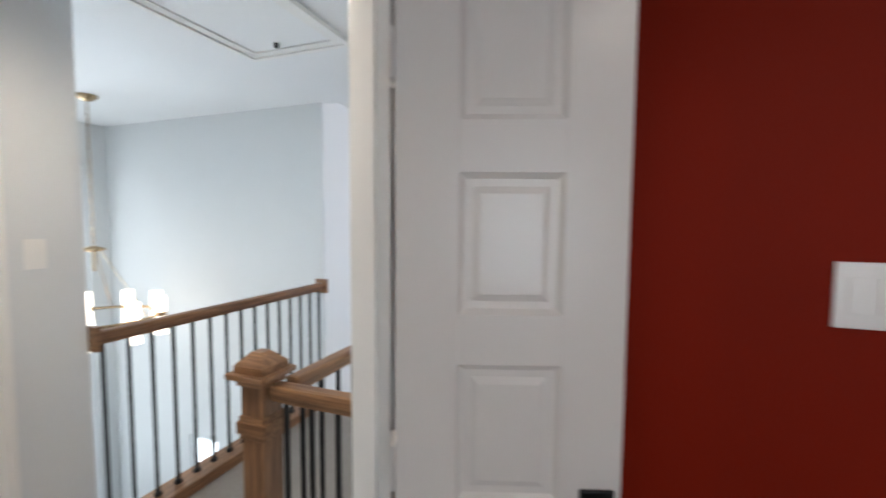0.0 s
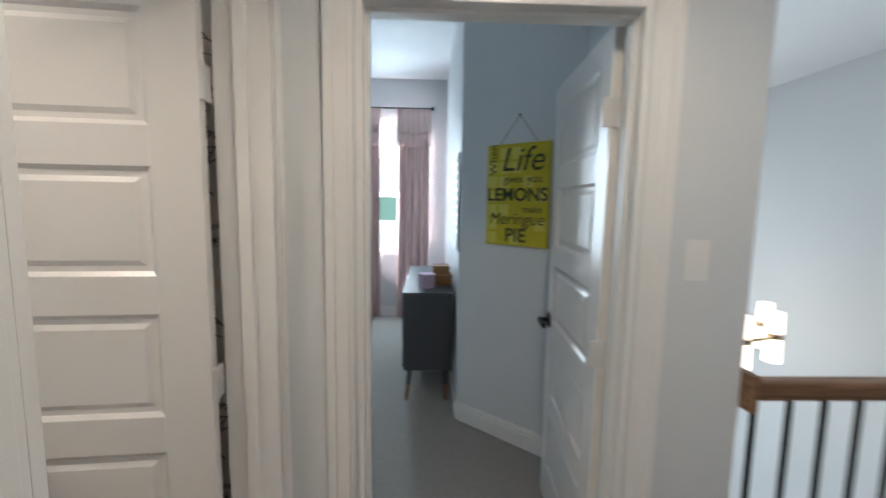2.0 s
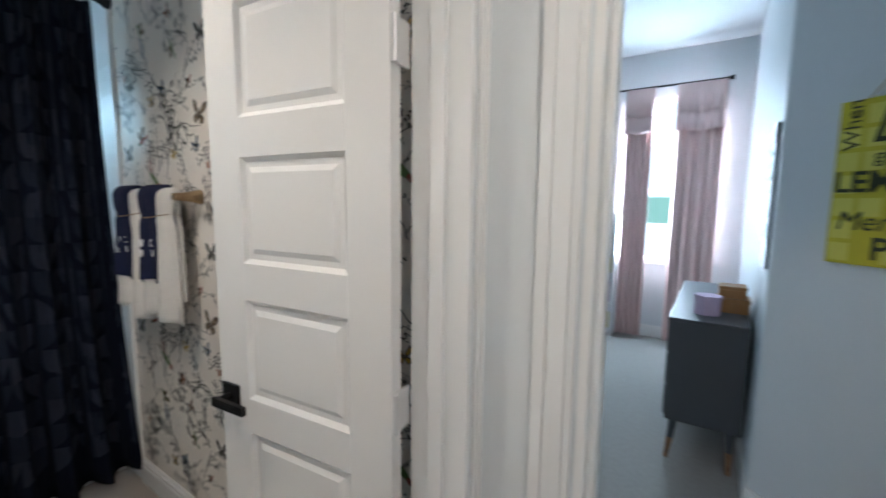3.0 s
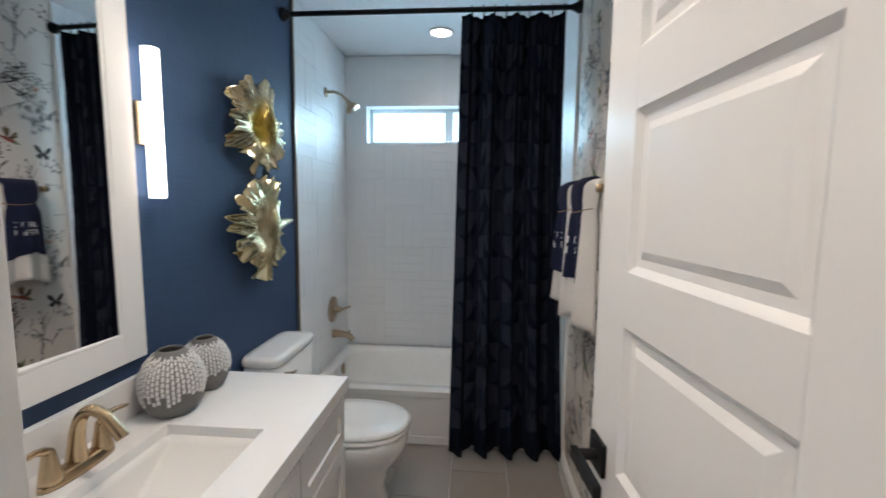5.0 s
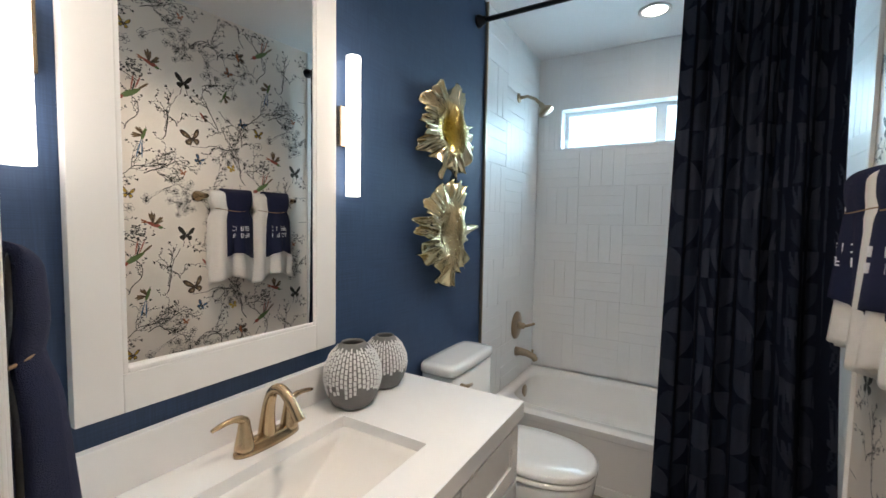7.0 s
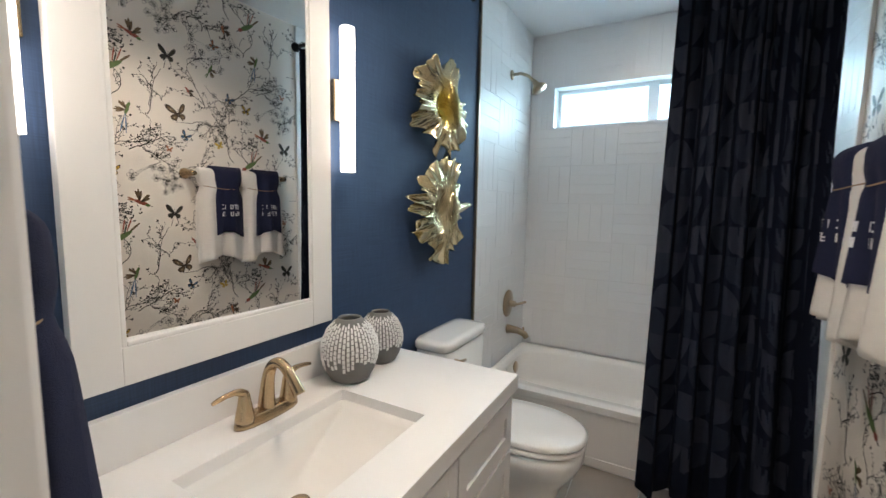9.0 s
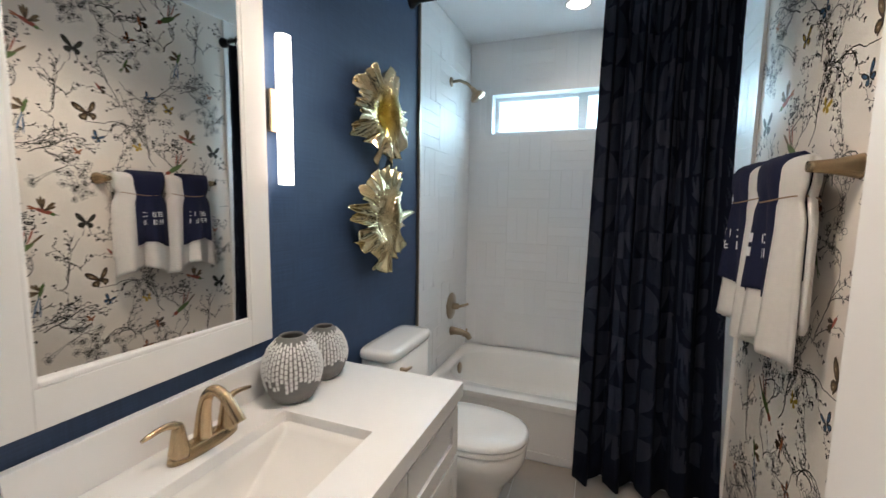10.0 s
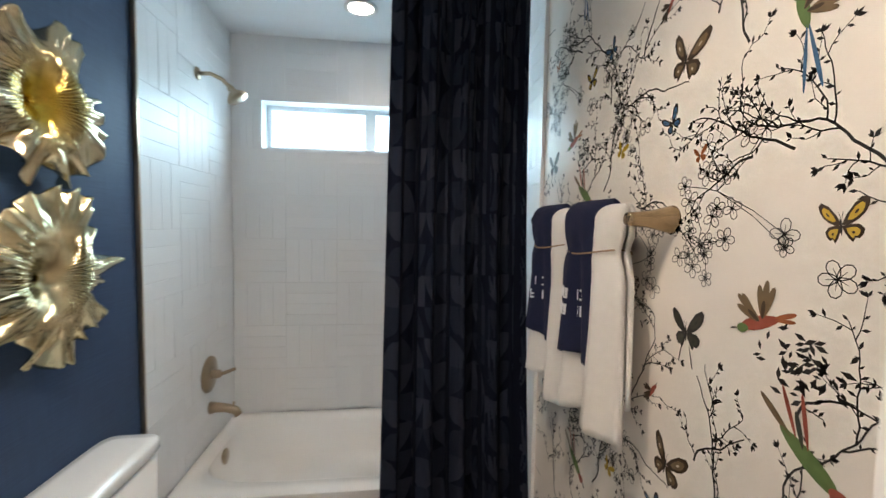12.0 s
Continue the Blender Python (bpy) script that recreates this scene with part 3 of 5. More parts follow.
def faucet():
    f = thing("faucet", "brushed bronze centreset faucet with two lever handles", "faucet", at=(-0.797, -0.549, 0.8165))
    part("deck_plate", rounded_rings([(0, 0, 0.0, 0.027, 0.090), (0, 0, 0.008, 0.027, 0.090), (0, 0, 0.02, 0.02, 0.080), (0, 0, 0.024, 0.017, 0.075)], 40, 2.4), BRASS, f, "", True)
    # spout: a tapered column that arches over and points forward and down
    keys = [(0.006, -0.02, 0.024), (0.004, 0.015, 0.0225), (0.001, 0.06, 0.018), (-0.007, 0.105, 0.0148), (-0.021, 0.133, 0.0135), (-0.044, 0.146, 0.0128), (-0.068, 0.138, 0.0126), (-0.089, 0.118, 0.013), (-0.106, 0.097, 0.0137), (-0.116, 0.083, 0.0145), (-0.124, 0.07, 0.015)]
    pts, rad = [], []
    for i in range(1, len(keys) - 2):
        p0, p1, p2, p3 = keys[i - 1:i + 3]
        for q in range(5 if i == len(keys) - 3 else 4):
            k = q / 4
            x, z, r = [0.5 * (2 * b + (c - a) * k + (2 * a - 5 * b + 4 * c - d) * k * k + (3 * b - a - 3 * c + d) * k ** 3) for a, b, c, d in zip(p0, p1, p2, p3)]
            pts.append((x, 0, z))
            rad.append(r)
    part("spout", tube(pts, rad, 20), BRASS, f, "", True)
    for s in (-1, 1):
        y = s * 0.063
        bm = lathe([(0.0235, 0.010), (0.0225, 0.022), (0.0185, 0.042), (0.0145, 0.064), (0.0125, 0.078), (0.0095, 0.085), (0.003, 0.088)], (0, y, 0), "Z", 26)
        h = part("handle", bm, BRASS, f, "", True)
        lp = [(0, y - s * 0.003, 0.078), (0.0, y + s * 0.010, 0.088), (0.0, y + s * 0.025, 0.093), (0.0, y + s * 0.045, 0.093), (0.0, y + s * 0.064, 0.090), (0.0, y + s * 0.078, 0.087)]
        part("lever", tube(lp, [0.0105, 0.0095, 0.0075, 0.006, 0.0058, 0.004], 14), BRASS, h, "", True)


faucet()


def mirror_and_frame():
    mz0, mz1, my0, my1 = 1.058, 2.03, -0.769, -0.276
    w = 0.078
    ob = thing("wall_mirror", "rectangular mirror in a wide white frame", "mirror")
    part("mirror_glass", boxes(((-0.002, my0 - my1, mz0), (0.002, 0, mz1)), m=pose(-0.7052, my1, 0, 0, 0, -1.95)), MIRROR, ob)
    for lo, hi in (((my0 - w, mz0 - w), (my0, mz1 + w)), ((my1, mz0 - w), (my1 + w, mz1 + w)), ((my0, mz0 - w), (my1, mz0)), ((my0, mz1), (my1, mz1 + w))):
        part("frame_rail", boxes(((-0.728, lo[0], lo[1]), (-0.702, hi[0], hi[1])), bevel=0.002), TRIM, ob)
    b = 0.01
    for lo, hi in (((my0, mz0), (my0 + b, mz1)), ((my1 - b, mz0), (my1, mz1)), ((my0 + b, mz0), (my1 - b, mz0 + b)), ((my0 + b, mz1 - b), (my1 - b, mz1))):
        part("inner_bead", boxes(((-0.7265, lo[0], lo[1]), (-0.704, hi[0], hi[1])), bevel=0.003), TRIM, ob)


mirror_and_frame()


def sconce():
    s = thing("wall_sconce", "vertical lit tube sconce on a bronze bracket", "wall lamp", "sconces beside the mirror", at=(-0.70, 0, 1.667))
    part("backplate", boxes(((-0.026, -0.035, -0.062), (-0.002, 0.035, 0.062)), bevel=0.003), BRASS, s)
    part("tube_shade", rounded_rings([(-0.046, 0, -0.2175, 0.019, 0.019), (-0.046, 0, -0.217, 0.022, 0.022), (-0.046, 0, 0.217, 0.022, 0.022), (-0.046, 0, 0.2175, 0.019, 0.019)], 28, 2.2), TUBE, s, "white lit acrylic tube", True)
    return s


_s = sconce()
_s.location = (-0.70, -0.903, 1.667)
copy_thing(_s, pose(-0.70, -0.135, 1.667))


def bathtub():
    t = thing("bathtub", "white alcove bathtub with a panelled apron", "bathtub")
    x0, x1, y0, y1, h = -2.195, -0.712, -2.065, -2.848, 0.335
    cx, cy = (x0 + x1) / 2, (y0 + y1) / 2
    hx, hy = (x1 - x0) / 2, (y0 - y1) / 2
    rows = [(0, 0, h, hx, hy), (0, -0.005, h + 0.004, hx - 0.012, hy - 0.012), (0.0, -0.01, h + 0.002, hx - 0.07, hy - 0.075), (0.012, -0.01, h - 0.02, hx - 0.077, hy - 0.095), (0.05, -0.01, 0.15, hx - 0.15, hy - 0.14), (0.03, -0.01, 0.09, hx - 0.22, hy - 0.19), (0.02, -0.01, 0.075, hx - 0.4, hy - 0.3)]
    bm = bmesh.new()
    rings = []
    for i, (ox, oy, z, ax, ay) in enumerate(rows):
        ring = []
        for k in range(56):
            a = 2 * math.pi * k / 56
            c, s = math.cos(a), math.sin(a)
            p = 30 if i < 2 else 4.5
            ring.append(bm.verts.new((cx + ox + ax * math.copysign(abs(c) ** (2 / p), c), cy + oy + ay * math.copysign(abs(s) ** (2 / p), s), z)))
        rings.append(ring)
    for a, b in zip(rings, rings[1:]):
        for k in range(56):
            bm.faces.new((a[k], a[(k + 1) % 56], b[(k + 1) % 56], b[k]))
    bm.faces.new(rings[-1])
    bmesh.ops.recalc_face_normals(bm, faces=bm.faces[:])
    part("basin", bm, PORC, t, "", True)
    part("apron", boxes(((x0, y0 - 0.03, 0.0), (x1, y0 - 0.004, h - 0.002)), ((x0, y0 - 0.004, h - 0.04), (x1, y0 + 0.006, h)), ((x0, y0 - 0.004, 0.0), (x1, y0 + 0.004, 0.05)), bevel=0.004), PORC, t)
    part("overflow_plate", lathe([(0.042, 0), (0.042, 0.006), (0.035, 0.012), (0.008, 0.013)], (-0.783, -2.50, 0.268), "-X", 24), NICKEL, t, "round bronze overflow plate", True)


bathtub()


def toilet():
    t = thing("toilet", "white two-piece toilet with the lid closed", "toilet", at=(0, -1.562, 0))
    part("tank", rounded_rings([(-0.797, 0.015, 0.36, 0.080, 0.185), (-0.797, 0.015, 0.40, 0.086, 0.195), (-0.797, 0.015, 0.736, 0.088, 0.203)], 40, 6), PORC, t, "", True)
    part("tank_lid", rounded_rings([(-0.797, 0.015, 0.737, 0.088, 0.207), (-0.797, 0.015, 0.744, 0.093, 0.212), (-0.797, 0.015, 0.766, 0.093, 0.212), (-0.797, 0.015, 0.776, 0.087, 0.206), (-0.797, 0.015, 0.779, 0.06, 0.17)], 40, 6), PORC, t, "", True)
    part("flush_lever", tube([(-0.880, 0.15, 0.69), (-0.905, 0.15, 0.69), (-0.907, 0.10, 0.685)], [0.011, 0.009, 0.007], 12), NICKEL, t, "bronze flush lever", True)
    part("bowl", rounded_rings([(-1.06, 0, 0.0, 0.25, 0.11), (-1.06, 0, 0.02, 0.25, 0.11), (-1.06, 0, 0.10, 0.23, 0.1), (-1.08, 0, 0.20, 0.245, 0.13), (-1.11, 0, 0.27, 0.268, 0.165), (-1.128, 0, 0.32, 0.274, 0.184), (-1.13, 0, 0.365, 0.274, 0.186), (-1.13, 0, 0.378, 0.266, 0.178)], 44, 2.5), PORC, t, "", True)
    part("shelf", boxes(((-0.95, -0.14, 0.30), (-0.72, 0.14, 0.365)), bevel=0.02), PORC, t, "", True)
    part("seat", rounded_rings([(-1.140, 0, 0.380, 0.266, 0.184), (-1.140, 0, 0.388, 0.272, 0.190), (-1.140, 0, 0.400, 0.268, 0.186)], 44, 2.3), PORC, t, "", True)
    part("lid", rounded_rings([(-1.142, 0, 0.405, 0.267, 0.185), (-1.142, 0, 0.418, 0.272, 0.190), (-1.142, 0, 0.430, 0.255, 0.174), (-1.142, 0, 0.436, 0.16, 0.1)], 44, 2.3), PORC, t, "", True)


toilet()


def shower_curtain():
    c = thing("shower_curtain", "navy shower curtain with scalloped pattern, drawn aside", "shower curtain")
    n, rows = 120, 30
    z0, z1 = 0.07, 2.37

    def at(u, z):
        k = (z1 - z) / (z1 - z0)
        xl = -1.622 + 0.028 * k
        xr = -2.118 - 0.07 * k * k
        x = xl + (xr - xl) * u
        ph = 2 * math.pi * 4.2 * u
        amp = 0.022 + 0.022 * k
        return Vector((x + 0.008 * math.sin(2 * ph + 1.1) * (0.4 + k), -1.865 - 0.04 * k + amp * math.sin(ph + 0.5 * k) + 0.01 * math.sin(3.1 * ph + 2), z))

    bm = bmesh.new()
    grid = []
    for j in range(rows + 1):
        z = z0 + (z1 - z0) * j / rows
        grid.append([bm.verts.new(at(i / n, z + (0.022 * math.sin(2 * math.pi * 4.2 * i / n + 2.0) if j == 0 else 0))) for i in range(n + 1)])
    for a, b in zip(grid, grid[1:]):
        for i in range(n):
            bm.faces.new((a[i], a[i + 1], b[i + 1], b[i]))
    bmesh.ops.recalc_face_normals(bm, faces=bm.faces[:])
    cl = part("cloth", bm, CURTAIN, c, "", True)
    m = cl.modifiers.new("thick", "SOLIDIFY")
    m.thickness = 0.003
    # quarter-round patches woven into the cloth, in two tones
    for tone, label, lo in ((SCALE, "slightly shinier navy quarter rounds", 0), (SCALE_PALE, "greyer navy quarter rounds", 1)):
        bm = bmesh.new()
        cols, rr, rnd = 11, 0.118, random.Random(3)
        for r in range(19):
            for k in range(cols):
                pick, right, up = (r + k + k // 3) % 2, rnd.random() < 0.5, rnd.random() < 0.35
                za, ua = z1 - 0.02 - r * rr, k / cols
                if pick != lo or za - rr < z0 + 0.06:
                    continue
                fan = []
                for q in range(9):
                    t = q / 8
                    w = [math.sqrt(max(0.0, 1 - (t * 0.98) ** 2)) * f / 5 for f in range(6)]
                    fan.append([bm.verts.new(at(min(1, ua + (x if right else 1 - x) / cols), za - rr * ((1 - t) if up else t)) + Vector((0, 0.0055, 0))) for x in w])
                for ra, rb in zip(fan, fan[1:]):
                    for f in range(5):
                        bm.faces.new((ra[f], ra[f + 1], rb[f + 1], rb[f]))
        sc = part("woven_pattern", bm, tone, c, label, True)
        sc["kind"] = "stuff"
    r = thing("curtain_rod", "black curtain rod with flanged ends", "curtain rod")
    part("rod", tube([(-2.198, -1.86, 2.40), (-0.702, -1.86, 2.40)], 0.0125, 16), BLACK, r, "", True)
    for x, ax in ((-2.199, "X"), (-0.7015, "-X")):
        part("flange", lathe([(0.032, 0), (0.032, 0.012), (0.02, 0.03), (0.016, 0.045)], (x, -1.86, 2.40), ax, 20), BLACK, r, "", True)
    for i in range(9):
        x = -1.67 - 0.056 * i
        ring = [(x + 0.003 * math.sin(a), -1.86 + 0.026 * math.sin(a), 2.39 + 0.028 * math.cos(a)) for a in [2 * math.pi * k / 16 for k in range(17)]]
        part("ring", tube(ring, 0.0022, 6, False), BLACK, r, "", True)


shower_curtain()


def shower_fittings():
    s = thing("wall_shower", "brushed nickel shower head on a bent arm", "shower head")
    y, z = -2.44, 2.17
    part("flange", lathe([(0.03, 0), (0.028, 0.006), (0.014, 0.012)], (-0.712, y, z), "-X", 22), NICKEL, s, "", True)
    part("arm", tube([(-0.715, y, z), (-0.77, y, z + 0.002), (-0.82, y, z - 0.02), (-0.855, y, z - 0.055)], 0.0095, 12), NICKEL, s, "", True)
    bm = lathe([(0.012, 0), (0.016, 0.012), (0.018, 0.03), (0.046, 0.058), (0.05, 0.068), (0.046, 0.074), (0.01, 0.075)], (0, 0, 0), "Z", 26)
    bm.transform(look((-0.852, y, z - 0.05), (-0.90, y, z - 0.12)) @ pose(0, 0, 0, 180, 0, 0))
    part("spray_face", bm, NICKEL, s, "", True)
    v = thing("shower_valve", "round bronze shower valve with a lever", "shower valve")
    y, z = -2.51, 0.70
    part("plate", lathe([(0.092, 0), (0.09, 0.006), (0.045, 0.014), (0.03, 0.016)], (-0.712, y, z), "-X", 32), NICKEL, v, "", True)
    part("knob", lathe([(0.028, 0.012), (0.022, 0.03), (0.02, 0.055), (0.01, 0.06)], (-0.712, y, z), "-X", 20), NICKEL, v, "", True)
    part("lever", tube([(-0.765, y, z), (-0.785, y - 0.004, z + 0.004), (-0.835, y - 0.012, z + 0.022)], [0.011, 0.009, 0.008], 12), NICKEL, v, "", True)
    p = thing("tub_spout", "bronze tub spout with a diverter pull", "tub spout")
    part("body", tube([(-0.712, -2.52, 0.52), (-0.74, -2.52, 0.522), (-0.79, -2.52, 0.518), (-0.835, -2.52, 0.502), (-0.85, -2.52, 0.478)], [0.032, 0.026, 0.022, 0.021, 0.019], 18), NICKEL, p, "", True)
    part("diverter", tube([(-0.825, -2.52, 0.52), (-0.825, -2.52, 0.548)], [0.005, 0.007], 10), NICKEL, p, "", True)


shower_fittings()


def bath_window():
    w = tagged(new("window_1"), "high white sliding window with bright obscure panes", "window", kind="structure")
    x0, x1, z0, z1 = -1.98, -0.872, 1.90, 2.18
    part("lining", boxes(((x0, -3.05, z0 - 0.012), (x1, -2.853, z0 + 0.004)), ((x0, -3.05, z1 - 0.006), (x1, -2.853, z1 + 0.01)), ((x0 - 0.01, -3.05, z0), (x0 + 0.005, -2.853, z1)), ((x1 - 0.005, -3.05, z0), (x1 + 0.01, -2.853, z1))), VINYL, w)
    yf0, yf1, f = -3.0, -2.955, 0.028
    part("frame", boxes(((x0 + 0.005, yf0, z0 + 0.004), (x1 - 0.005, yf1, z0 + 0.004 + f)), ((x0 + 0.005, yf0, z1 - 0.006 - f), (x1 - 0.005, yf1, z1 - 0.006)), ((x0 + 0.005, yf0, z0 + f), (x0 + 0.005 + f, yf1, z1 - f)), ((x1 - 0.005 - f, yf0, z0 + f), (x1 - 0.005, yf1, z1 - f)), ((-1.522, yf0, z0 + f), (-1.458, yf1 + 0.01, z1 - f)), bevel=0.002), VINYL, w)
    for a, b in ((x0 + 0.03, -1.522), (-1.458, x1 - 0.03)):
        part("pane", boxes(((a, -2.985, z0 + f), (b, -2.98, z1 - f))), PANE, w, "bright obscure glass pane")


bath_window()
_c = thing("recessed_light", "round recessed ceiling light, switched on", "ceiling light", at=(-1.464, -2.46, BC))
part("trim_ring", lathe([(0.082, -0.002), (0.082, -0.007), (0.064, -0.009), (0.062, -0.002)], (0, 0, 0), "Z", 32), TRIM, _c, "", True)
part("lens", lathe([(0.061, -0.003), (0.06, -0.006), (0.01, -0.007)], (0, 0, 0), "Z", 32), CAN, _c, "lit white lens", True)


def vase(name_at, h, r, label):
    v = thing("vase", label, "vase", "vases on the countertop", at=name_at)
    prof = [(0.62, 0.0), (0.70, 0.02), (0.90, 0.2), (1.0, 0.45), (0.97, 0.6), (0.8, 0.8), (0.56, 0.93), (0.43, 0.98), (0.41, 1.0), (0.37, 1.0), (0.36, 0.95)]
    # smooth outline
    fine = []
    for i in range(41):
        t = i / 40
        ks = [p[1] for p in prof[:9]]
        j = max(k for k in range(8) if ks[k] <= t)
        f = (t - ks[j]) / (ks[j + 1] - ks[j])
        f = f * f * (3 - 2 * f) * 0.5 + f * 0.5
        fine.append(((prof[j][0] + (prof[j + 1][0] - prof[j][0]) * f) * r, t * h))
    part("body", lathe(fine + [(0.37 * r, h), (0.36 * r, h * 0.96), (0.6 * r, h * 0.85), (0.7 * r, h * 0.3)], seg=40), STONE_GREY, v, "", True)

    def rad(z):
        return np.interp(z, [b for a, b in fine], [a for a, b in fine])

    bm = bmesh.new()
    rows, rnd = 9, random.Random(int(h * 1000))
    for row in range(rows):
        z = h * (0.24 + 0.70 * row / rows)
        rr = rad(z)
        n = 42
        for k in range(n):
            if row < 2 and rnd.random() < (0.7, 0.3)[row]:
                continue
            a = 2 * math.pi * (k + rnd.uniform(-0.06, 0.06)) / n
            zz = z + h * 0.7 / rows * (0.0, 0.5, 0.25, 0.7)[k % 4]
            hh, ww = h * 0.7 / rows * 0.40, rr * math.pi / n * 0.62
            quad = []
            for out in (0.0008, 0.0032):
                for dw, dz in ((-1, -1), (1, -1), (1, 1), (-1, 1)):
                    q = rad(min(h, zz + dz * hh)) + out
                    quad.append(bm.verts.new((q * math.cos(a + dw * ww / rr), q * math.sin(a + dw * ww / rr), zz + dz * hh)))
            bm.faces.new(quad[4:])
            for i in range(4):
                bm.faces.new((quad[i], quad[(i + 1) % 4], quad[4 + (i + 1) % 4], quad[4 + i]))
    bmesh.ops.recalc_face_normals(bm, faces=bm.faces[:])
    ch = part("chip_mosaic", bm, CHIP, v, "raised white ceramic chips")
    ch["kind"] = "stuff"


vase((-0.814, -0.833, 0.8165), 0.190, 0.086, "grey stoneware vase covered with white ceramic chips")
vase((-0.802, -1.000, 0.8165), 0.170, 0.076, "smaller grey vase covered with white ceramic chips")


def gold_flower(at, hy, hz, seed, turn, metal):
    """A trumpet flower: a pleated cup, its rim ruffled and folded back into uneven petals."""
    f = thing("wall_flower", "ruffled gold metal flower sculpture on the wall", "wall sculpture", "gold wall flowers", at=at)
    rnd = random.Random(seed)
    ph = [rnd.uniform(0, 6.28) for _ in range(12)]
    bm = bmesh.new()
    n, rings = 320, 36
    grid = []
    for j in range(rings + 1):
        s = j / rings
        row = []
        cup = min(1.0, s / 0.56)
        fold = max(0.0, (s - 0.56) / 0.44)
        for k in range(n):
            a = 2 * math.pi * k / n
            w = a + 0.35 * math.sin(a + ph[0]) + 0.2 * math.sin(2 * a + ph[1])
            big = math.cos(6 * w + turn)
            lobe = 0.82 + fold * (0.085 * big + 0.05 * math.sin(3 * a + ph[2]) + 0.05 * math.sin(13 * w + ph[3]) + 0.035 * math.sin(25 * a + ph[4]))
            depth = 0.018 + 0.062 * math.sin(cup * math.pi / 2) ** 1.5 - 0.030 * fold ** 1.3
            depth += fold * (0.020 * math.sin(7 * w + ph[5]) + 0.013 * math.sin(15 * w + ph[6])) + fold ** 2 * (0.010 * math.sin(29 * a + ph[7]) + 0.005 * math.sin(47 * a + ph[8]))
            depth += 0.0045 * math.sin(56 * a + 1.5 * math.sin(3 * a + ph[9])) * math.exp(-((s - 0.5) / 0.2) ** 2)
            r = s * (1 - 0.06 * math.sin(11 * w + ph[10]) * math.exp(-((s - 0.6) / 0.15) ** 2))
            sw = a + 0.10 * s * math.sin(3 * a + ph[11])
            row.append(bm.verts.new((-max(0.004, depth), hy * lobe * r * math.cos(sw), hz * lobe * r * math.sin(sw))) if j else None)
        grid.append(row)
    c = bm.verts.new((-0.018, 0, 0))
    for k in range(n):
        bm.faces.new((c, grid[1][k], grid[1][(k + 1) % n]))
        for j in range(1, rings):
            bm.faces.new((grid[j][k], grid[j + 1][k], grid[j + 1][(k + 1) % n], grid[j][(k + 1) % n]))
    bmesh.ops.recalc_face_normals(bm, faces=bm.faces[:])
    p = part("petals", bm, metal, f, "", True)
    m = p.modifiers.new("thick", "SOLIDIFY")
    m.thickness = 0.0025
    bm = bmesh.new()
    for k in range(9):
        q, u = 0.007 + 0.004 * (k % 2), k * 2.4
        tube([(-0.018, 0.4 * q * math.cos(u), 0.4 * q * math.sin(u)), (-0.034, q * math.cos(u), q * math.sin(u))], [0.002, 0.0032], 8, bm=bm)
    part("stamen", bm, metal, f, "", True)
    part("wall_stud", lathe([(0.02, 0.0), (0.018, 0.018)], (0, 0, 0), "-X", 14), metal, f)


gold_flower((-0.7005, -1.495, 1.775), 0.255, 0.235, 3, 0.4, GOLD)
gold_flower((-0.7005, -1.498, 1.325), 0.252, 0.258, 8, 2.6, PALE_GOLD)


def towel(parent, y0, y1, r, front, back, material, name, seed, thick=0.006, zb=1.50, bx=0.085, flare=0.02):
    """Cloth folded over a bar: local x out of the wall, y along it."""
    rnd = random.Random(seed)
    ph = [rnd.uniform(0, 6.28) for _ in range(4)]
    path = []
    for k in range(12):
        path.append((bx - r, back + (zb - back) * k / 12))
    for k in range(13):
        a = math.pi - math.pi * k / 12
        path.append((bx + r * math.cos(a), zb + r * 0.85 * math.sin(a)))
    for k in range(1, 25):
        path.append((bx + r, zb - (zb - front) * k / 24))
    bm = bmesh.new()
    n = 22
    grid = []
    for i, (x, z) in enumerate(path):
        row = []
        drop = max(0, (zb - z) / 0.45)
        out = 1 if i > 18 else -0.12
        for k in range(n + 1):
            v = k / n
            y = y0 + (y1 - y0) * v
            yc = (y0 + y1) / 2
            w = 1 - 0.20 * math.exp(-((z - 1.425) / 0.03) ** 2) + 0.12 * drop
            wav = drop * (flare * math.sin(2 * math.pi * 9.5 * y + ph[0]) + 0.45 * flare * math.sin(2 * math.pi * 19 * y + ph[1]))
            pinch = -0.006 * math.exp(-((z - 1.425) / 0.02) ** 2)
            xx = x + out * (wav + drop * flare * 0.25) + pinch * out
            xx = bx + (xx - bx) * (1 - 0.93 * abs(2 * v - 1) ** 5)
            row.append(bm.verts.new((max(0.008, xx), yc + (y - yc) * w, z + 0.026 * drop * math.sin(5 * v + ph[2]))))
        grid.append(row)
    for a, b in zip(grid, grid[1:]):
        for k in range(n):
            bm.faces.new((a[k], a[k + 1], b[k + 1], b[k]))
    bmesh.ops.recalc_face_normals(bm, faces=bm.faces[:])
    ob = part(name, bm, material, parent, "", True)
    md = ob.modifiers.new("thick", "SOLIDIFY")
    md.thickness, md.offset = thick, 1
    return ob


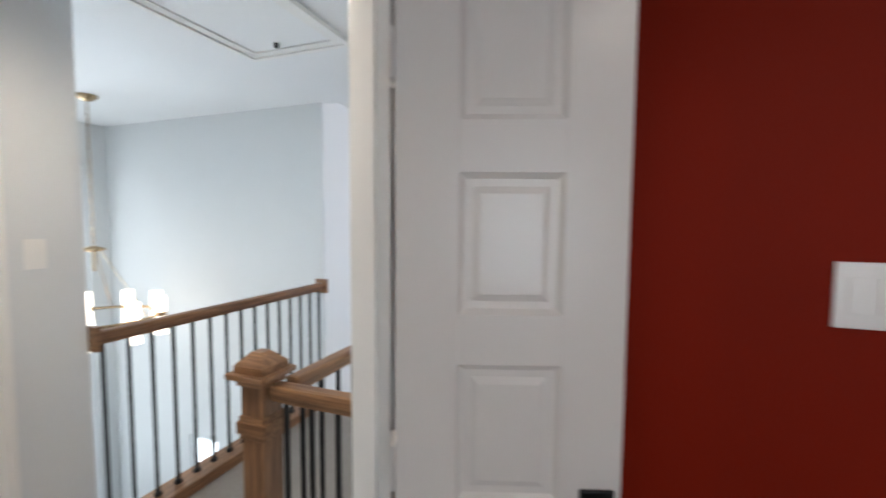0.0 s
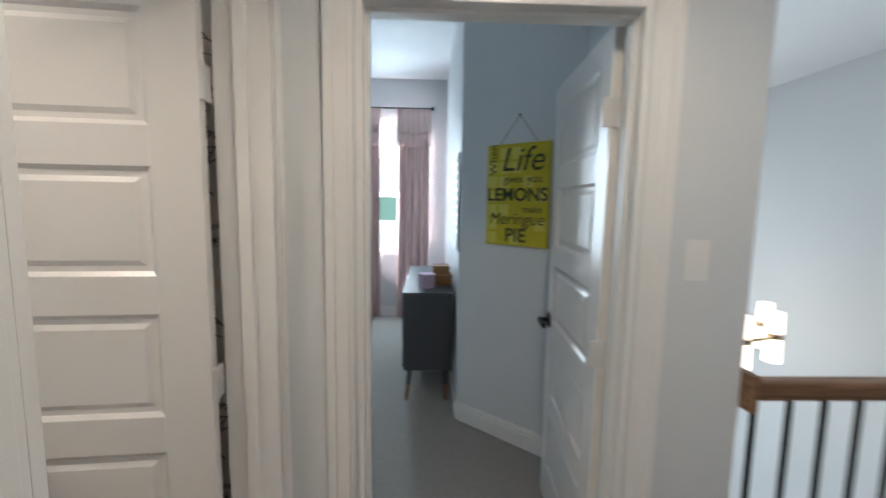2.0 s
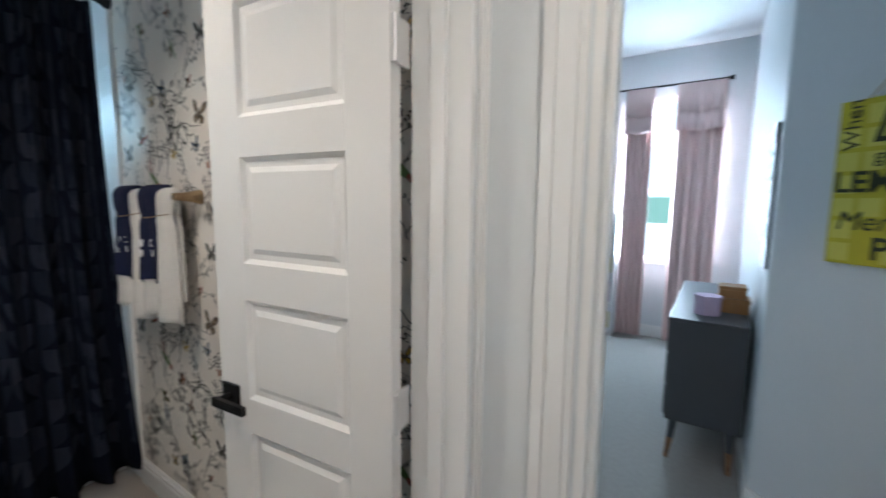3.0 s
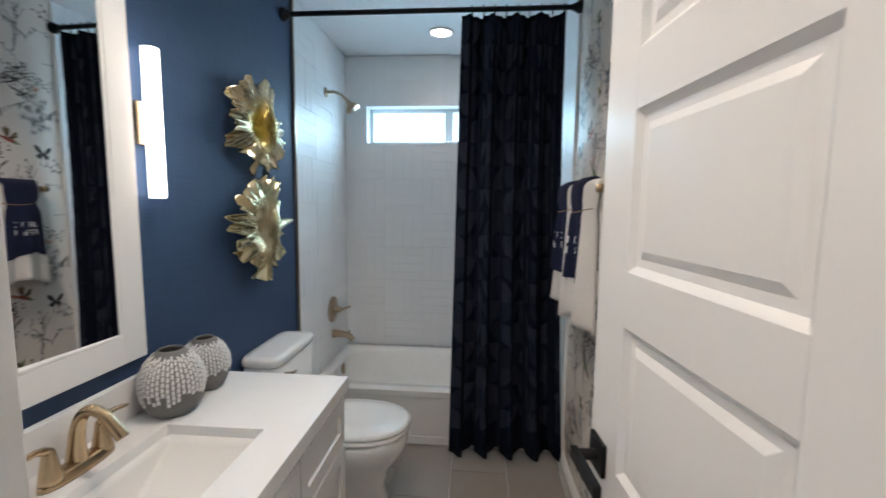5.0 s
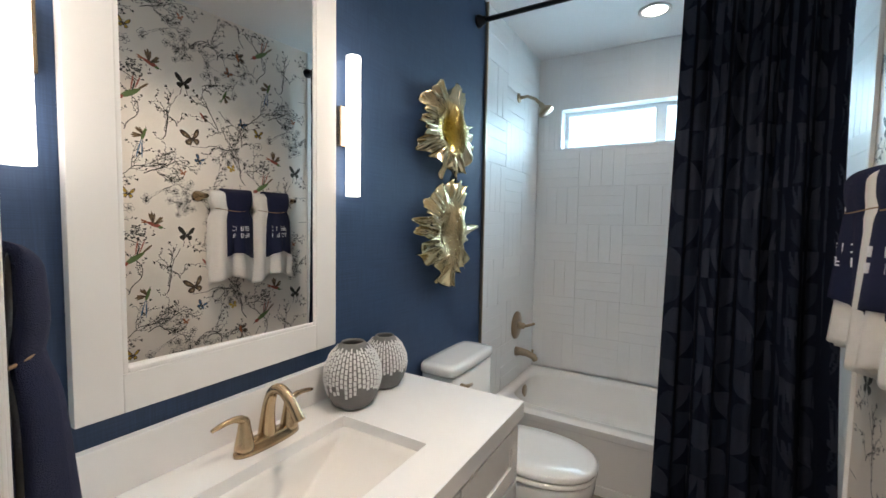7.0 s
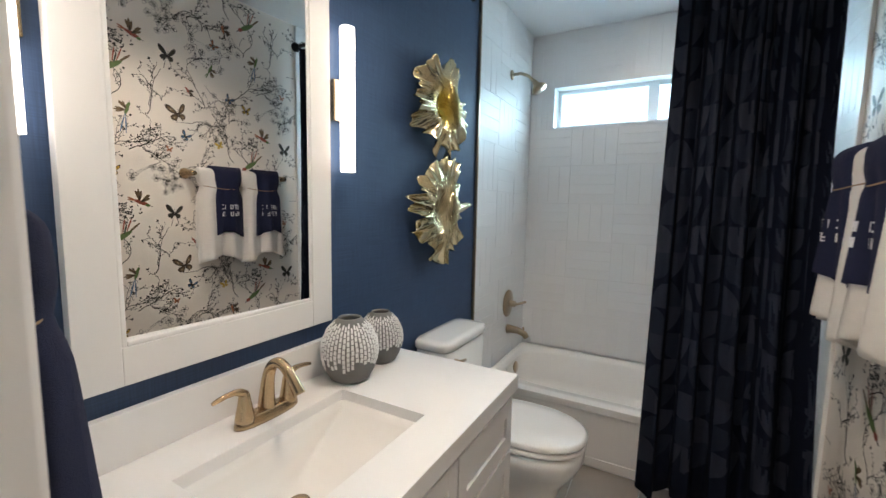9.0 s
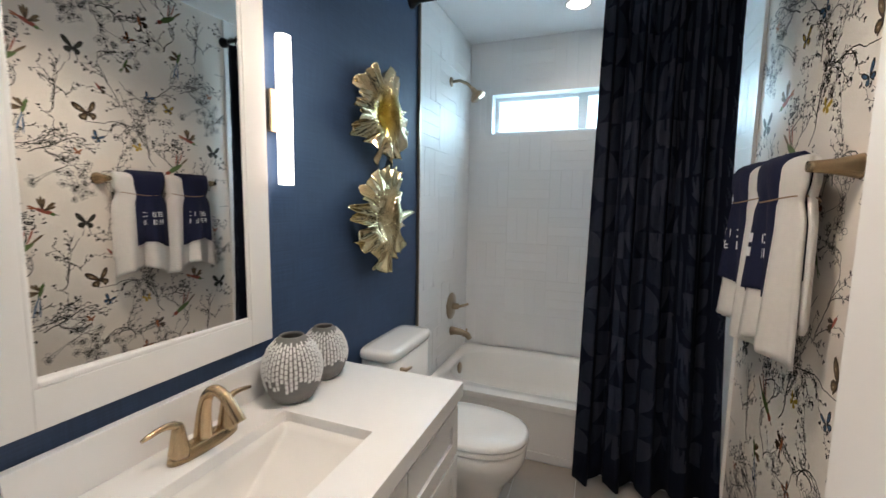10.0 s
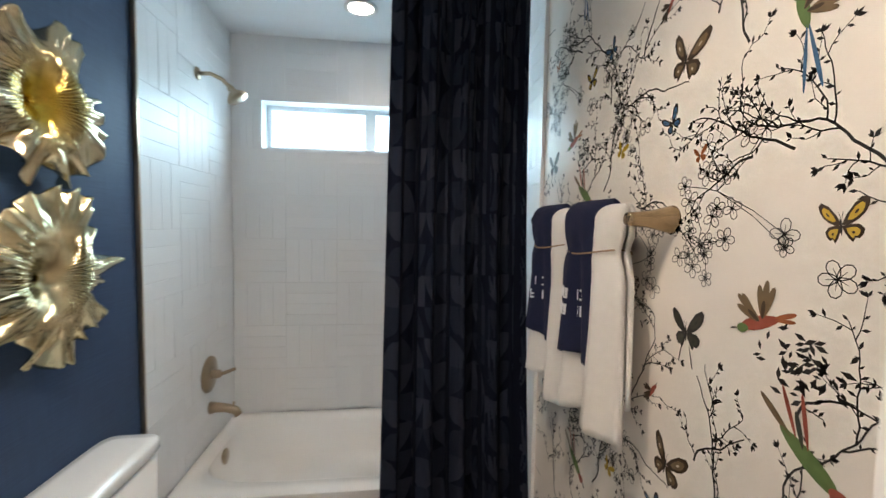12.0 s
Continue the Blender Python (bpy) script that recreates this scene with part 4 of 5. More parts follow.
def towel_set(m, seed, white=(-0.125, 0.122), dark=(-0.118, 0.062), bx=0.078, flare=0.024, rs=(0.028, 0.046)):
    t = thing("towel_set", "white towel with a navy hand towel tied over it by cord", "towel", "tied towels")
    t.matrix_world = m
    towel(t, *white, rs[0], 1.01, 1.10, WHITE_TERRY, "white_towel", seed, 0.011, bx=bx, flare=flare)
    nv = towel(t, *dark, rs[1], 1.155, 1.22, NAVY, "navy_towel", seed, 0.009, bx=bx, flare=flare)
    ring = []
    for k in range(33):
        a = 2 * math.pi * k / 32
        ring.append((bx + (rs[1] + 0.012) * math.cos(a), -0.002 + 0.43 * max(white[1] - white[0], dark[1] - dark[0]) * math.sin(a), 1.425 + 0.008 * math.sin(2 * a + seed)))
    part("cord", tube(ring, 0.0022, 6, False), CORD, t, "thin jute cord")
    # stitched lettering too small and branded: plain bars
    rnd = random.Random(seed)
    bm = bmesh.new()
    strokes = ((0, 0, 0.2, 1), (0.8, 0, 1, 1), (0, 0.84, 1, 1), (0, 0, 1, 0.16), (0, 0.42, 1, 0.58))
    for line, z in ((5, 1.318), (5, 1.278)):
        for k in range(line):
            y = -0.075 + 0.0205 * k
            near = min((v.co for v in nv.data.vertices if v.co.x > bx), key=lambda c: (c.y - y - 0.007) ** 2 + (c.z - z) ** 2)
            for u0, v0, u1, v1 in rnd.sample(strokes, 3):
                box(bm, (near.x + 0.004, y + 0.014 * u0, z - 0.013 + 0.026 * v0), (near.x + 0.0112, y + 0.014 * u1, z - 0.013 + 0.026 * v1))
    part("stitched_mark", bm, THREAD, nv, "two rows of white stitched bars")
    return t


towel_set(pose(-2.20, -1.268, 0), 5)
towel_set(pose(-2.20, -1.522, 0), 11)
_tb = thing("towel_bar", "bronze towel bar with flared wall posts", "towel bar", at=(-2.20, 0, 0))
part("bar", tube([(0.078, -1.69, 1.50), (0.078, -1.11, 1.50)], 0.009, 14), BRASS, _tb, "", True)
for _y in (-1.685, -1.118):
    part("post", lathe([(0.030, 0.001), (0.028, 0.006), (0.018, 0.05), (0.014, 0.09), (0.013, 0.1)], (0, _y, 1.50), "X", 24), BRASS, _tb, "", True)
towel_set(pose(-1.05, 0.035, -0.19, 0, 0, -90), 21, (-0.09, 0.09), (-0.11, 0.11), 0.06, 0.04, (0.018, 0.03))
_tr = thing("towel_ring", "bronze towel ring on the bathroom wall", "towel ring", at=(-1.05, 0.035, -0.19))
part("bar", tube([(-0.09, -0.06, 1.50), (0.12, -0.06, 1.50)], 0.008, 12), BRASS, _tr, "", True)
part("post", lathe([(0.028, 0.001), (0.016, 0.052), (0.013, 0.066)], (0.12, 0, 1.50), "-Y", 20), BRASS, _tr, "", True)

# ---- landing ----


def baluster(z0, z1):
    bm = boxes(((-0.0075, -0.0075, z0), (0.0075, 0.0075, z1)), bevel=0.0015)
    for z in (z0,):
        box(bm, (-0.014, -0.014, z), (0.014, 0.014, z + 0.022), 0.004)
    return shared("baluster", bm, IRON)


def railing(name, label, a, b, z_top, shoe, ends, n):
    ob = thing(name, label, "stair railing")
    A, B = Vector((*a, 0)), Vector((*b, 0))
    d = (B - A).normalized()
    m = Matrix.Translation(A) @ Matrix.Rotation(math.atan2(d.y, d.x), 4, "Z")
    L = (B - A).length
    bm = boxes(((0, -0.03, z_top - 0.045), (L, 0.03, z_top)), bevel=0.014)
    box(bm, (0, -0.02, z_top - 0.062), (L, 0.02, z_top - 0.04), 0.004)
    bm.transform(m)
    wood = OAK if abs(d.y) > 0.5 else OAKX
    part("handrail", bm, wood, ob, "", False)
    bm = boxes(((0, -0.075, shoe[0]), (L, 0.075, shoe[1])), bevel=0.006)
    bm.transform(m)
    part("shoe_rail", bm, wood, ob)
    me = baluster(shoe[1], z_top - 0.055)
    for k in range(n):
        o = new("baluster", me)
        o.parent = ob
        o.matrix_world = m @ Matrix.Translation(((k + 0.5) * L / n, 0, 0))
    for e in ends:
        bm = boxes(((e - 0.012, -0.055, z_top - 0.085), (e + 0.012, 0.055, z_top + 0.03)), bevel=0.004)
        bm.transform(m)
        part("rosette", bm, OAK, ob, "square oak rosette")
    return ob


railing("foyer_railing", "oak handrail with dark iron balusters above the foyer", (-2.135, 1.545), (-2.135, 3.235), 1.0, (0.001, 0.065), (0.013, 1.677), 15)
railing("stair_railing", "oak handrail with dark iron balusters beside the stairwell", (-1.05, 1.585), (-1.035, 3.285), 0.94, (0.001, 0.04), (1.687,), 15)
railing("landing_railing", "short oak handrail with iron balusters meeting the newel", (-1.08, 1.53), (-0.548, 1.53), 0.935, (0.001, 0.04), (), 5)


def newel_post():
    p = thing("newel_post", "square oak newel post with a pyramid cap", "newel post", at=(-1.135, 1.53, 0))
    part("shaft", boxes(((-0.047, -0.047, 0), (0.047, 0.047, 0.93)), bevel=0.003), OAKZ, p)
    part("collar", boxes(((-0.062, -0.062, 0.755), (0.062, 0.062, 0.80)), ((-0.055, -0.055, 0.735), (0.055, 0.055, 0.82)), bevel=0.006), OAKX, p)
    part("cap_neck", boxes(((-0.06, -0.06, 0.928), (0.06, 0.06, 0.955)), bevel=0.005), OAKX, p)
    part("cap_moulding", boxes(((-0.085, -0.085, 0.955), (0.085, 0.085, 0.976)), bevel=0.006), OAKX, p)
    bm = bmesh.new()
    rings = [[bm.verts.new((sx * w, sy * w, z)) for sx, sy in ((-1, -1), (1, -1), (1, 1), (-1, 1))] for w, z in ((0.064, 0.976), (0.064, 1.0), (0.06, 1.004), (0.022, 1.043))]
    for ra, rb in zip(rings, rings[1:]):
        for k in range(4):
            bm.faces.new((ra[k], ra[(k + 1) % 4], rb[(k + 1) % 4], rb[k]))
    bm.faces.new(rings[-1])
    part("cap", bm, OAKX, p)
    part("base", boxes(((-0.058, -0.058, 0), (0.058, 0.058, 0.16)), bevel=0.004), OAKZ, p)


newel_post()


def stairs():
    s = tagged(new("stairs"), "dark wood stair flight going down", "stairs", kind="structure")
    for k in range(9):
        y1 = 3.28 - 0.19 * k
        z = -0.18 * (k + 1)
        part("tread", boxes(((-1.02, y1 - 0.2, z - 0.04), (-0.55, y1, z)), bevel=0.006), DARKWOOD, s)
        part("riser", boxes(((-1.02, y1 - 0.012, z), (-0.55, y1 - 0.002, z + 0.14))), TRIM, s)


stairs()


def chandelier():
    c = thing("chandelier", "brass ring chandelier with lit white glass tubes", "chandelier", at=(-3.73, 2.485, 0))
    part("canopy", lathe([(0.07, 2.459), (0.07, 2.445), (0.03, 2.415), (0.008, 2.41)], seg=28), BRASS, c, "", True)
    for k in range(26):
        z = 2.405 - 0.043 * k
        ring = [((0.009 * math.cos(a) if k % 2 else 0), (0 if k % 2 else 0.009 * math.cos(a)), z - 0.022 + 0.027 * math.sin(a)) for a in [2 * math.pi * q / 10 for q in range(11)]]
        part("chain_link", tube(ring, 0.003, 5, False), BRASS, c)
    part("hub", lathe([(0.012, 1.30), (0.075, 1.28), (0.075, 1.262), (0.012, 1.25)], seg=28), BRASS, c, "", True)
    part("hub_stem", tube([(0, 0, 1.25), (0, 0, 1.10)], 0.012, 10), BRASS, c)
    R, z = 0.43, 0.73
    part("ring", tube([(R * math.cos(a), R * math.sin(a), z) for a in [2 * math.pi * q / 40 for q in range(41)]], 0.012, 8, False), BRASS, c, "", True)
    for k in range(3):
        a = 2 * math.pi * k / 3 + 0.3
        part("stay", tube([(0.06 * math.cos(a), 0.06 * math.sin(a), 1.26), (R * math.cos(a), R * math.sin(a), z)], 0.004, 6), BRASS, c)
    for k in range(9):
        a = 2 * math.pi * k / 9
        x, y = R * math.cos(a), R * math.sin(a)
        cup = part("lamp_cup", lathe([(0.045, z - 0.015), (0.045, z + 0.015)], (x, y, 0), seg=20), BRASS, c)
        part("glass_tube", lathe([(0.038, z + 0.018), (0.047, z + 0.03), (0.043, z + 0.15), (0.036, z + 0.152)], (x, y, 0), seg=20), BULB, cup, "lit white glass", True)
        part("glass_tube", lathe([(0.036, z - 0.17), (0.05, z - 0.165), (0.045, z - 0.03), (0.038, z - 0.018)], (x, y, 0), seg=20), BULB, cup, "lit white glass", True)


chandelier()


def attic_hatch():
    h = thing("attic_hatch", "white attic hatch with a moulded frame and pull ring", "attic hatch")
    x0, x1, y0, y1 = -1.95, -1.28, 1.0, 2.36
    part("panel", boxes(((x0 + 0.085, y0 + 0.085, HC - 0.008), (x1 - 0.085, y1 - 0.085, HC - 0.001))), CEIL, h)
    for w0, w1, t in ((0, 0.03, 0.022), (0.03, 0.08, 0.014)):
        part("moulding", boxes(((x0 + w0, y0 + w0, HC - t), (x0 + w1, y1 - w0, HC - 0.001)), ((x1 - w1, y0 + w0, HC - t), (x1 - w0, y1 - w0, HC - 0.001)), ((x0 + w1, y0 + w0, HC - t), (x1 - w1, y0 + w1, HC - 0.001)), ((x0 + w1, y1 - w1, HC - t), (x1 - w1, y1 - w0, HC - 0.001)), bevel=0.002), TRIM, h)
    part("pull_ring", tube([(-1.66, 2.22, HC - 0.008), (-1.66, 2.22, HC - 0.03)], 0.012, 10), IRON, h, "small dark pull")


attic_hatch()


def switch_plate(m, gangs, label):
    s = thing("light_switch", label, "light switch")
    s.matrix_world = m
    w = 0.035 + 0.023 * (gangs - 1)
    part("plate", boxes(((-w, -0.005, -0.06), (w, -0.0005, 0.06)), bevel=0.0015), TRIM, s)
    for g in range(gangs):
        x = (g - (gangs - 1) / 2) * 0.046
        part("rocker", boxes(((x - 0.0165, -0.0085, -0.033), (x + 0.0165, -0.005, 0.033)), bevel=0.001), TRIM, s)


switch_plate(pose(-2.12, 1.372, 1.366, 0, 0, 90), 1, "white rocker light switch beside the bedroom doorway")
switch_plate(pose(-2.12, 3.70, 1.053, 0, 0, 90), 2, "white double rocker light switch on the far wall")
switch_plate(pose(0.437, 1.345, 1.378, 0, 0, 0), 2, "white double rocker light switch on red wall")


def recessed_light(at):
    c = thing("recessed_light", "round recessed ceiling light, switched on", "ceiling light", at=at)
    part("trim_ring", lathe([(0.082, -0.002), (0.082, -0.007), (0.064, -0.009), (0.062, -0.002)], (0, 0, 0), "Z", 32), TRIM, c, "", True)
    part("lens", lathe([(0.061, -0.003), (0.06, -0.006), (0.01, -0.007)], (0, 0, 0), "Z", 32), CAN, c, "lit white lens", True)


recessed_light((-1.30, 0.85, HC))
# Unseen fixture assumed above the vanity, matching its beam.
recessed_light((-1.42, -0.75, BC))
# Added fixture for the red room's invented lamp; no such light is known.
recessed_light((0.75, 0.3, HC))


def ceiling_vent():
    v = thing("ceiling_vent", "white slatted air vent in the ceiling", "air vent", at=(-1.37, 3.62, HC + 0.05))
    part("frame", boxes(((-0.09, -0.16, -0.012), (-0.07, 0.16, -0.001)), ((0.07, -0.16, -0.012), (0.09, 0.16, -0.001)), ((-0.07, -0.16, -0.012), (0.07, -0.14, -0.001)), ((-0.07, 0.14, -0.012), (0.07, 0.16, -0.001)), bevel=0.001), TRIM, v)
    part("backing", boxes(((-0.07, -0.14, -0.003), (0.07, 0.14, -0.001))), IRON, v)
    for k in range(4):
        part("slat", boxes(((-0.055 + k * 0.035, -0.14, -0.011), (-0.04 + k * 0.035, 0.14, -0.004))), TRIM, v)


ceiling_vent()


def accent_wall():
    a = thing("accent_wall_panels", "red painted triangle between white diagonal strips", "wall panelling")
    bm = bmesh.new()
    vs = [bm.verts.new(p) for p in ((-2.10, 6.595, 2.46), (3.0, 6.595, 2.46), (-1.2, 6.595, 0.75))]
    bm.faces.new(vs)
    r = bmesh.ops.extrude_face_region(bm, geom=bm.faces[:])
    bmesh.ops.translate(bm, vec=(0, -0.01, 0), verts=[v for v in r["geom"] if isinstance(v, bmesh.types.BMVert)])
    bmesh.ops.recalc_face_normals(bm, faces=bm.faces[:])
    part("red_panel", bm, ACCENT_RED, a, "red painted panel")
    for p, q in (((-2.1, 2.40), (-1.2, 0.72)), ((-1.2, 0.72), (-2.1, -0.3)), ((-1.2, 0.72), (3.0, 2.46))):
        d = Vector((q[0] - p[0], 0, q[1] - p[1]))
        m = Matrix.Translation((p[0], 6.575, p[1])) @ Matrix.Rotation(-math.atan2(d.z, d.x), 4, "Y")
        part("strip", boxes(((0, 0, -0.04), (d.length, 0.018, 0.04)), bevel=0.002, m=m), TRIM, a, "white diagonal strip")
    switch_plate(pose(-1.75, 6.6, 1.12), 1, "white light switch on the blue wall")


accent_wall()
_b = thing("lounge_chair", "dark upholstered lounge chair on the wood floor", "chair", at=(-1.55, 6.0, -0.36))
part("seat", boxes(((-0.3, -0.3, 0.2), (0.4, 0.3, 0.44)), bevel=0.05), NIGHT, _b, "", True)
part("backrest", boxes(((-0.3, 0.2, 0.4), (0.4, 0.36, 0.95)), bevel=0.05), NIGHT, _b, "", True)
for _x in (-0.25, 0.35):
    for _y in (-0.25, 0.3):
        part("leg", tube([(_x, _y, 0), (_x, _y, 0.22)], [0.012, 0.018], 10), DARKWOOD, _b)


def foyer_windows():
    w = tagged(new("window_2"), "tall white-framed foyer window", "window", kind="structure")
    part("frame", boxes(((-4.90, 1.75, -1.6), (-4.84, 1.81, 2.05)), ((-4.90, 2.99, -1.6), (-4.84, 3.05, 2.05)), ((-4.90, 1.81, 1.99), (-4.84, 2.99, 2.05)), ((-4.90, 1.81, -1.6), (-4.84, 2.99, -1.54)), ((-4.90, 1.81, 0.2), (-4.84, 2.99, 0.26)), ((-4.90, 2.37, -1.54), (-4.84, 2.43, 1.99)), bevel=0.003), VINYL, w)
    part("pane", boxes(((-4.88, 1.81, -1.54), (-4.875, 2.99, 1.99))), SKYCARD, w, "bright daylight behind glass")
    v = tagged(new("window_3"), "small low foyer window with bright daylight", "window", kind="structure")
    part("frame", boxes(((-3.74, 3.27, -1.9), (-3.70, 3.33, -0.6)), ((-3.40, 3.27, -1.9), (-3.36, 3.33, -0.6)), ((-3.70, 3.27, -0.64), (-3.40, 3.33, -0.6)), ((-3.70, 3.27, -0.95), (-3.40, 3.33, -0.92))), VINYL, v)
    part("pane", boxes(((-3.70, 3.30, -1.9), (-3.40, 3.305, -0.64))), SKYCARD, v, "bright daylight behind glass")


foyer_windows()

# ---- bedroom ----


def dresser():
    d = thing("dresser", "dark grey dresser on splayed legs with brass tips", "dresser")
    x0, x1, y0, y1, z0, z1 = -5.35, -3.985, 0.395, 0.775, 0.25, 0.855
    part("body", boxes(((x0, y0 + 0.012, z0), (x1, y1, z1 - 0.02)), bevel=0.004), GREY_WOOD, d)
    part("top", boxes(((x0 - 0.004, y0, z1 - 0.02), (x1 + 0.004, y1, z1)), bevel=0.004), GREY_WOOD, d)
    for k in range(2):
        for j in range(3):
            a = x0 + 0.02 + k * 0.665
            f = part("drawer_front", boxes(((a, y0, z0 + 0.015 + j * 0.19), (a + 0.65, y0 + 0.011, z0 + 0.195 + j * 0.19)), bevel=0.003), GREY_WOOD, d)
            part("knob", lathe([(0.008, 0), (0.014, 0.012), (0.004, 0.02)], (a + 0.325, y0, z0 + 0.105 + j * 0.19), "-Y", 14), BRASS, f, "brass knob")
    for x, sx in ((x0 + 0.1, -1), (x1 - 0.06, 1)):
        for y, sy in ((y0 + 0.06, -1), (y1 - 0.05, 0.3)):
            lg = part("leg", tube([(x, y, z0 + 0.005), (x + sx * 0.012, y + sy * 0.015, 0.12)], [0.024, 0.018], 14), GREY_WOOD, d)
            part("leg_tip", tube([(x + sx * 0.012, y + sy * 0.015, 0.125), (x + sx * 0.022, y + sy * 0.028, 0.0)], [0.019, 0.012], 14), OAK, lg, "pale gold leg tip")


dresser()
_lb = thing("hexagonal_box", "small lilac hexagonal box on the dresser", "box", at=(-4.19, 0.575, 0.8555))
part("body", lathe([(0.068, 0), (0.068, 0.085)], seg=6), LILAC, _lb)
part("lid", lathe([(0.072, 0.086), (0.072, 0.112)], seg=6), LILAC, _lb)
for _k, (_w, _h) in enumerate(((0.16, 0.085), (0.135, 0.07))):
    _tbx = thing("keepsake_box", "tan leather-look keepsake box with a lid", "box", "stacked tan boxes", at=(-4.36, 0.70 - 0.008 * _k, 0.8555 + 0.087 * _k))
    part("body", boxes(((-_w / 2, -_w / 2, 0), (_w / 2, _w / 2, _h * 0.7)), bevel=0.003), TAN, _tbx)
    part("lid", boxes(((-_w / 2 - 0.003, -_w / 2 - 0.003, _h * 0.71), (_w / 2 + 0.003, _w / 2 + 0.003, _h)), bevel=0.003), TAN, _tbx)
_wa = thing("letter_board", "black framed board hanging on the bedroom wall", "wall art", at=(-3.96, 0.80, 1.53))
part("board", boxes(((-0.14, -0.016, -0.34), (0.14, -0.001, 0.34)), bevel=0.002), BLACK, _wa)
for _k in range(9):
    part("bar_mark", boxes(((-0.11, -0.019, 0.26 - _k * 0.06), (0.10 - 0.02 * (_k % 3), -0.0165, 0.28 - _k * 0.06))), THREAD, _wa)


def word(txt, size, x, z, parent, shear=0.0, material=None, turn=0.0, bold=0.0):
    """Lettering from the built-in font, as a thin mesh on the sign's face."""
    cu = bpy.data.curves.new("word", "FONT")
    cu.body, cu.size, cu.extrude, cu.align_x, cu.align_y, cu.shear = txt, size, 0.0008, "CENTER", "CENTER", shear
    cu.offset = bold
    tmp = bpy.data.objects.new("word", cu)
    me = bpy.data.meshes.new_from_object(tmp)
    bpy.data.objects.remove(tmp)
    me.materials.clear()
    me.materials.append(material or SIGN_INK)
    ob = new("lettering", me)
    ob.parent = parent
    ob.matrix_local = pose(x, -0.0225, z) @ pose(0, 0, 0, 90, 0, 0) @ pose(0, 0, 0, 0, 0, turn)
    return ob


def lemon_sign():
    s = thing("wall_sign", "yellow wooden sign with black words, hung by wire", "sign")
    s.matrix_world = _diag @ pose(0.437, 0, 1.577)
    w, h = 0.212, 0.306
    part("board", boxes(((-w, -0.021, -h), (w, -0.002, h)), bevel=0.002), YELLOW, s)
    rnd = random.Random(4)
    for k in range(5):
        for j in range(7):
            if rnd.random() < 0.45:
                part("pale_patch", boxes(((-w + 0.008 + k * 0.083, -0.0218, -h + 0.012 + j * 0.085), (-w + 0.075 + k * 0.083, -0.0208, -h + 0.08 + j * 0.085))), YELLOW2, s)
    word("When", 0.075, -0.165, 0.215, s, turn=90)
    word("Life", 0.2, 0.03, 0.205, s, 0.25)
    word("gives you", 0.07, 0.04, 0.095, s)
    word("LEMONS", 0.108, 0.0, 0.0, s, bold=0.0022)
    word("make", 0.06, 0.11, -0.085, s)
    word("Meringue", 0.1, 0.0, -0.145, s, 0.2)
    word("PIE", 0.115, 0.0, -0.245, s, bold=0.0022)
    part("hanging_wire", tube([(-0.13, -0.012, h), (0.0, -0.006, h + 0.165), (0.13, -0.012, h)], 0.003, 6), NICKEL, s, "thin hanging wire")
    part("nail", tube([(0, 0, h + 0.165), (0, -0.02, h + 0.168)], 0.004, 8), IRON, s)


lemon_sign()


def pink_curtain(y0, y1, zt, label):
    c = thing("window_curtain", label, "curtain", "pink bedroom curtains")
    bm = bmesh.new()
    n = 44
    g = []
    for j in range(13):
        z = 0.02 + (zt - 0.02) * j / 12
        k = 1 - j / 12
        g.append([bm.verts.new((-6.33 + (0.025 + 0.012 * k) * math.sin(2 * math.pi * 4.2 * i / n + 0.4 * k), y0 + (y1 - y0) * i / n, z)) for i in range(n + 1)])
    for a, b in zip(g, g[1:]):
        for i in range(n):
            bm.faces.new((a[i], a[i + 1], b[i + 1], b[i]))
    p = part("panel", bm, PINK, c, "", True)
    m = p.modifiers.new("thick", "SOLIDIFY")
    m.thickness = 0.003
    for z0, z1, o in ((zt - 0.30, zt, 0.05), (zt - 0.47, zt - 0.24, 0.068)):
        bm = bmesh.new()
        g = [[bm.verts.new((-6.33 + o * (0.5 + 0.5 * s) + 0.02 * s * math.sin(2 * math.pi * 6.3 * i / n + z0), y0 - 0.01 + (y1 - y0 + 0.02) * i / n, z1 - (z1 - z0) * s + 0.012 * s * math.sin(9.0 * i / n))) for i in range(n + 1)] for s in (0, 0.5, 1)]
        for a, b in zip(g, g[1:]):
            for i in range(n):
                bm.faces.new((a[i], a[i + 1], b[i + 1], b[i]))
        p = part("ruffle", bm, PINK, c, "", True)
        m = p.modifiers.new("thick", "SOLIDIFY")
        m.thickness = 0.003


pink_curtain(-0.31, -0.05, 2.70, "pink curtain with ruffled top beside the window")
pink_curtain(0.17, 0.575, 2.70, "pink curtain with ruffled top, hanging to floor")
_cr = thing("bedroom_curtain_rod", "thin black curtain rod with end knobs", "curtain rod")
part("rod", tube([(-6.33, -0.62, 2.71), (-6.33, 0.60, 2.71)], 0.010, 10), BLACK, _cr)
for _y in (-0.63, 0.60):
    part("finial", lathe([(0.012, -0.01), (0.024, 0.005), (0.02, 0.03)], (-6.33, _y, 2.71), "Y", 14), BLACK, _cr)
part("bracket", boxes(((-6.449, 0.57, 2.70), (-6.33, 0.58, 2.72))), BLACK, _cr)


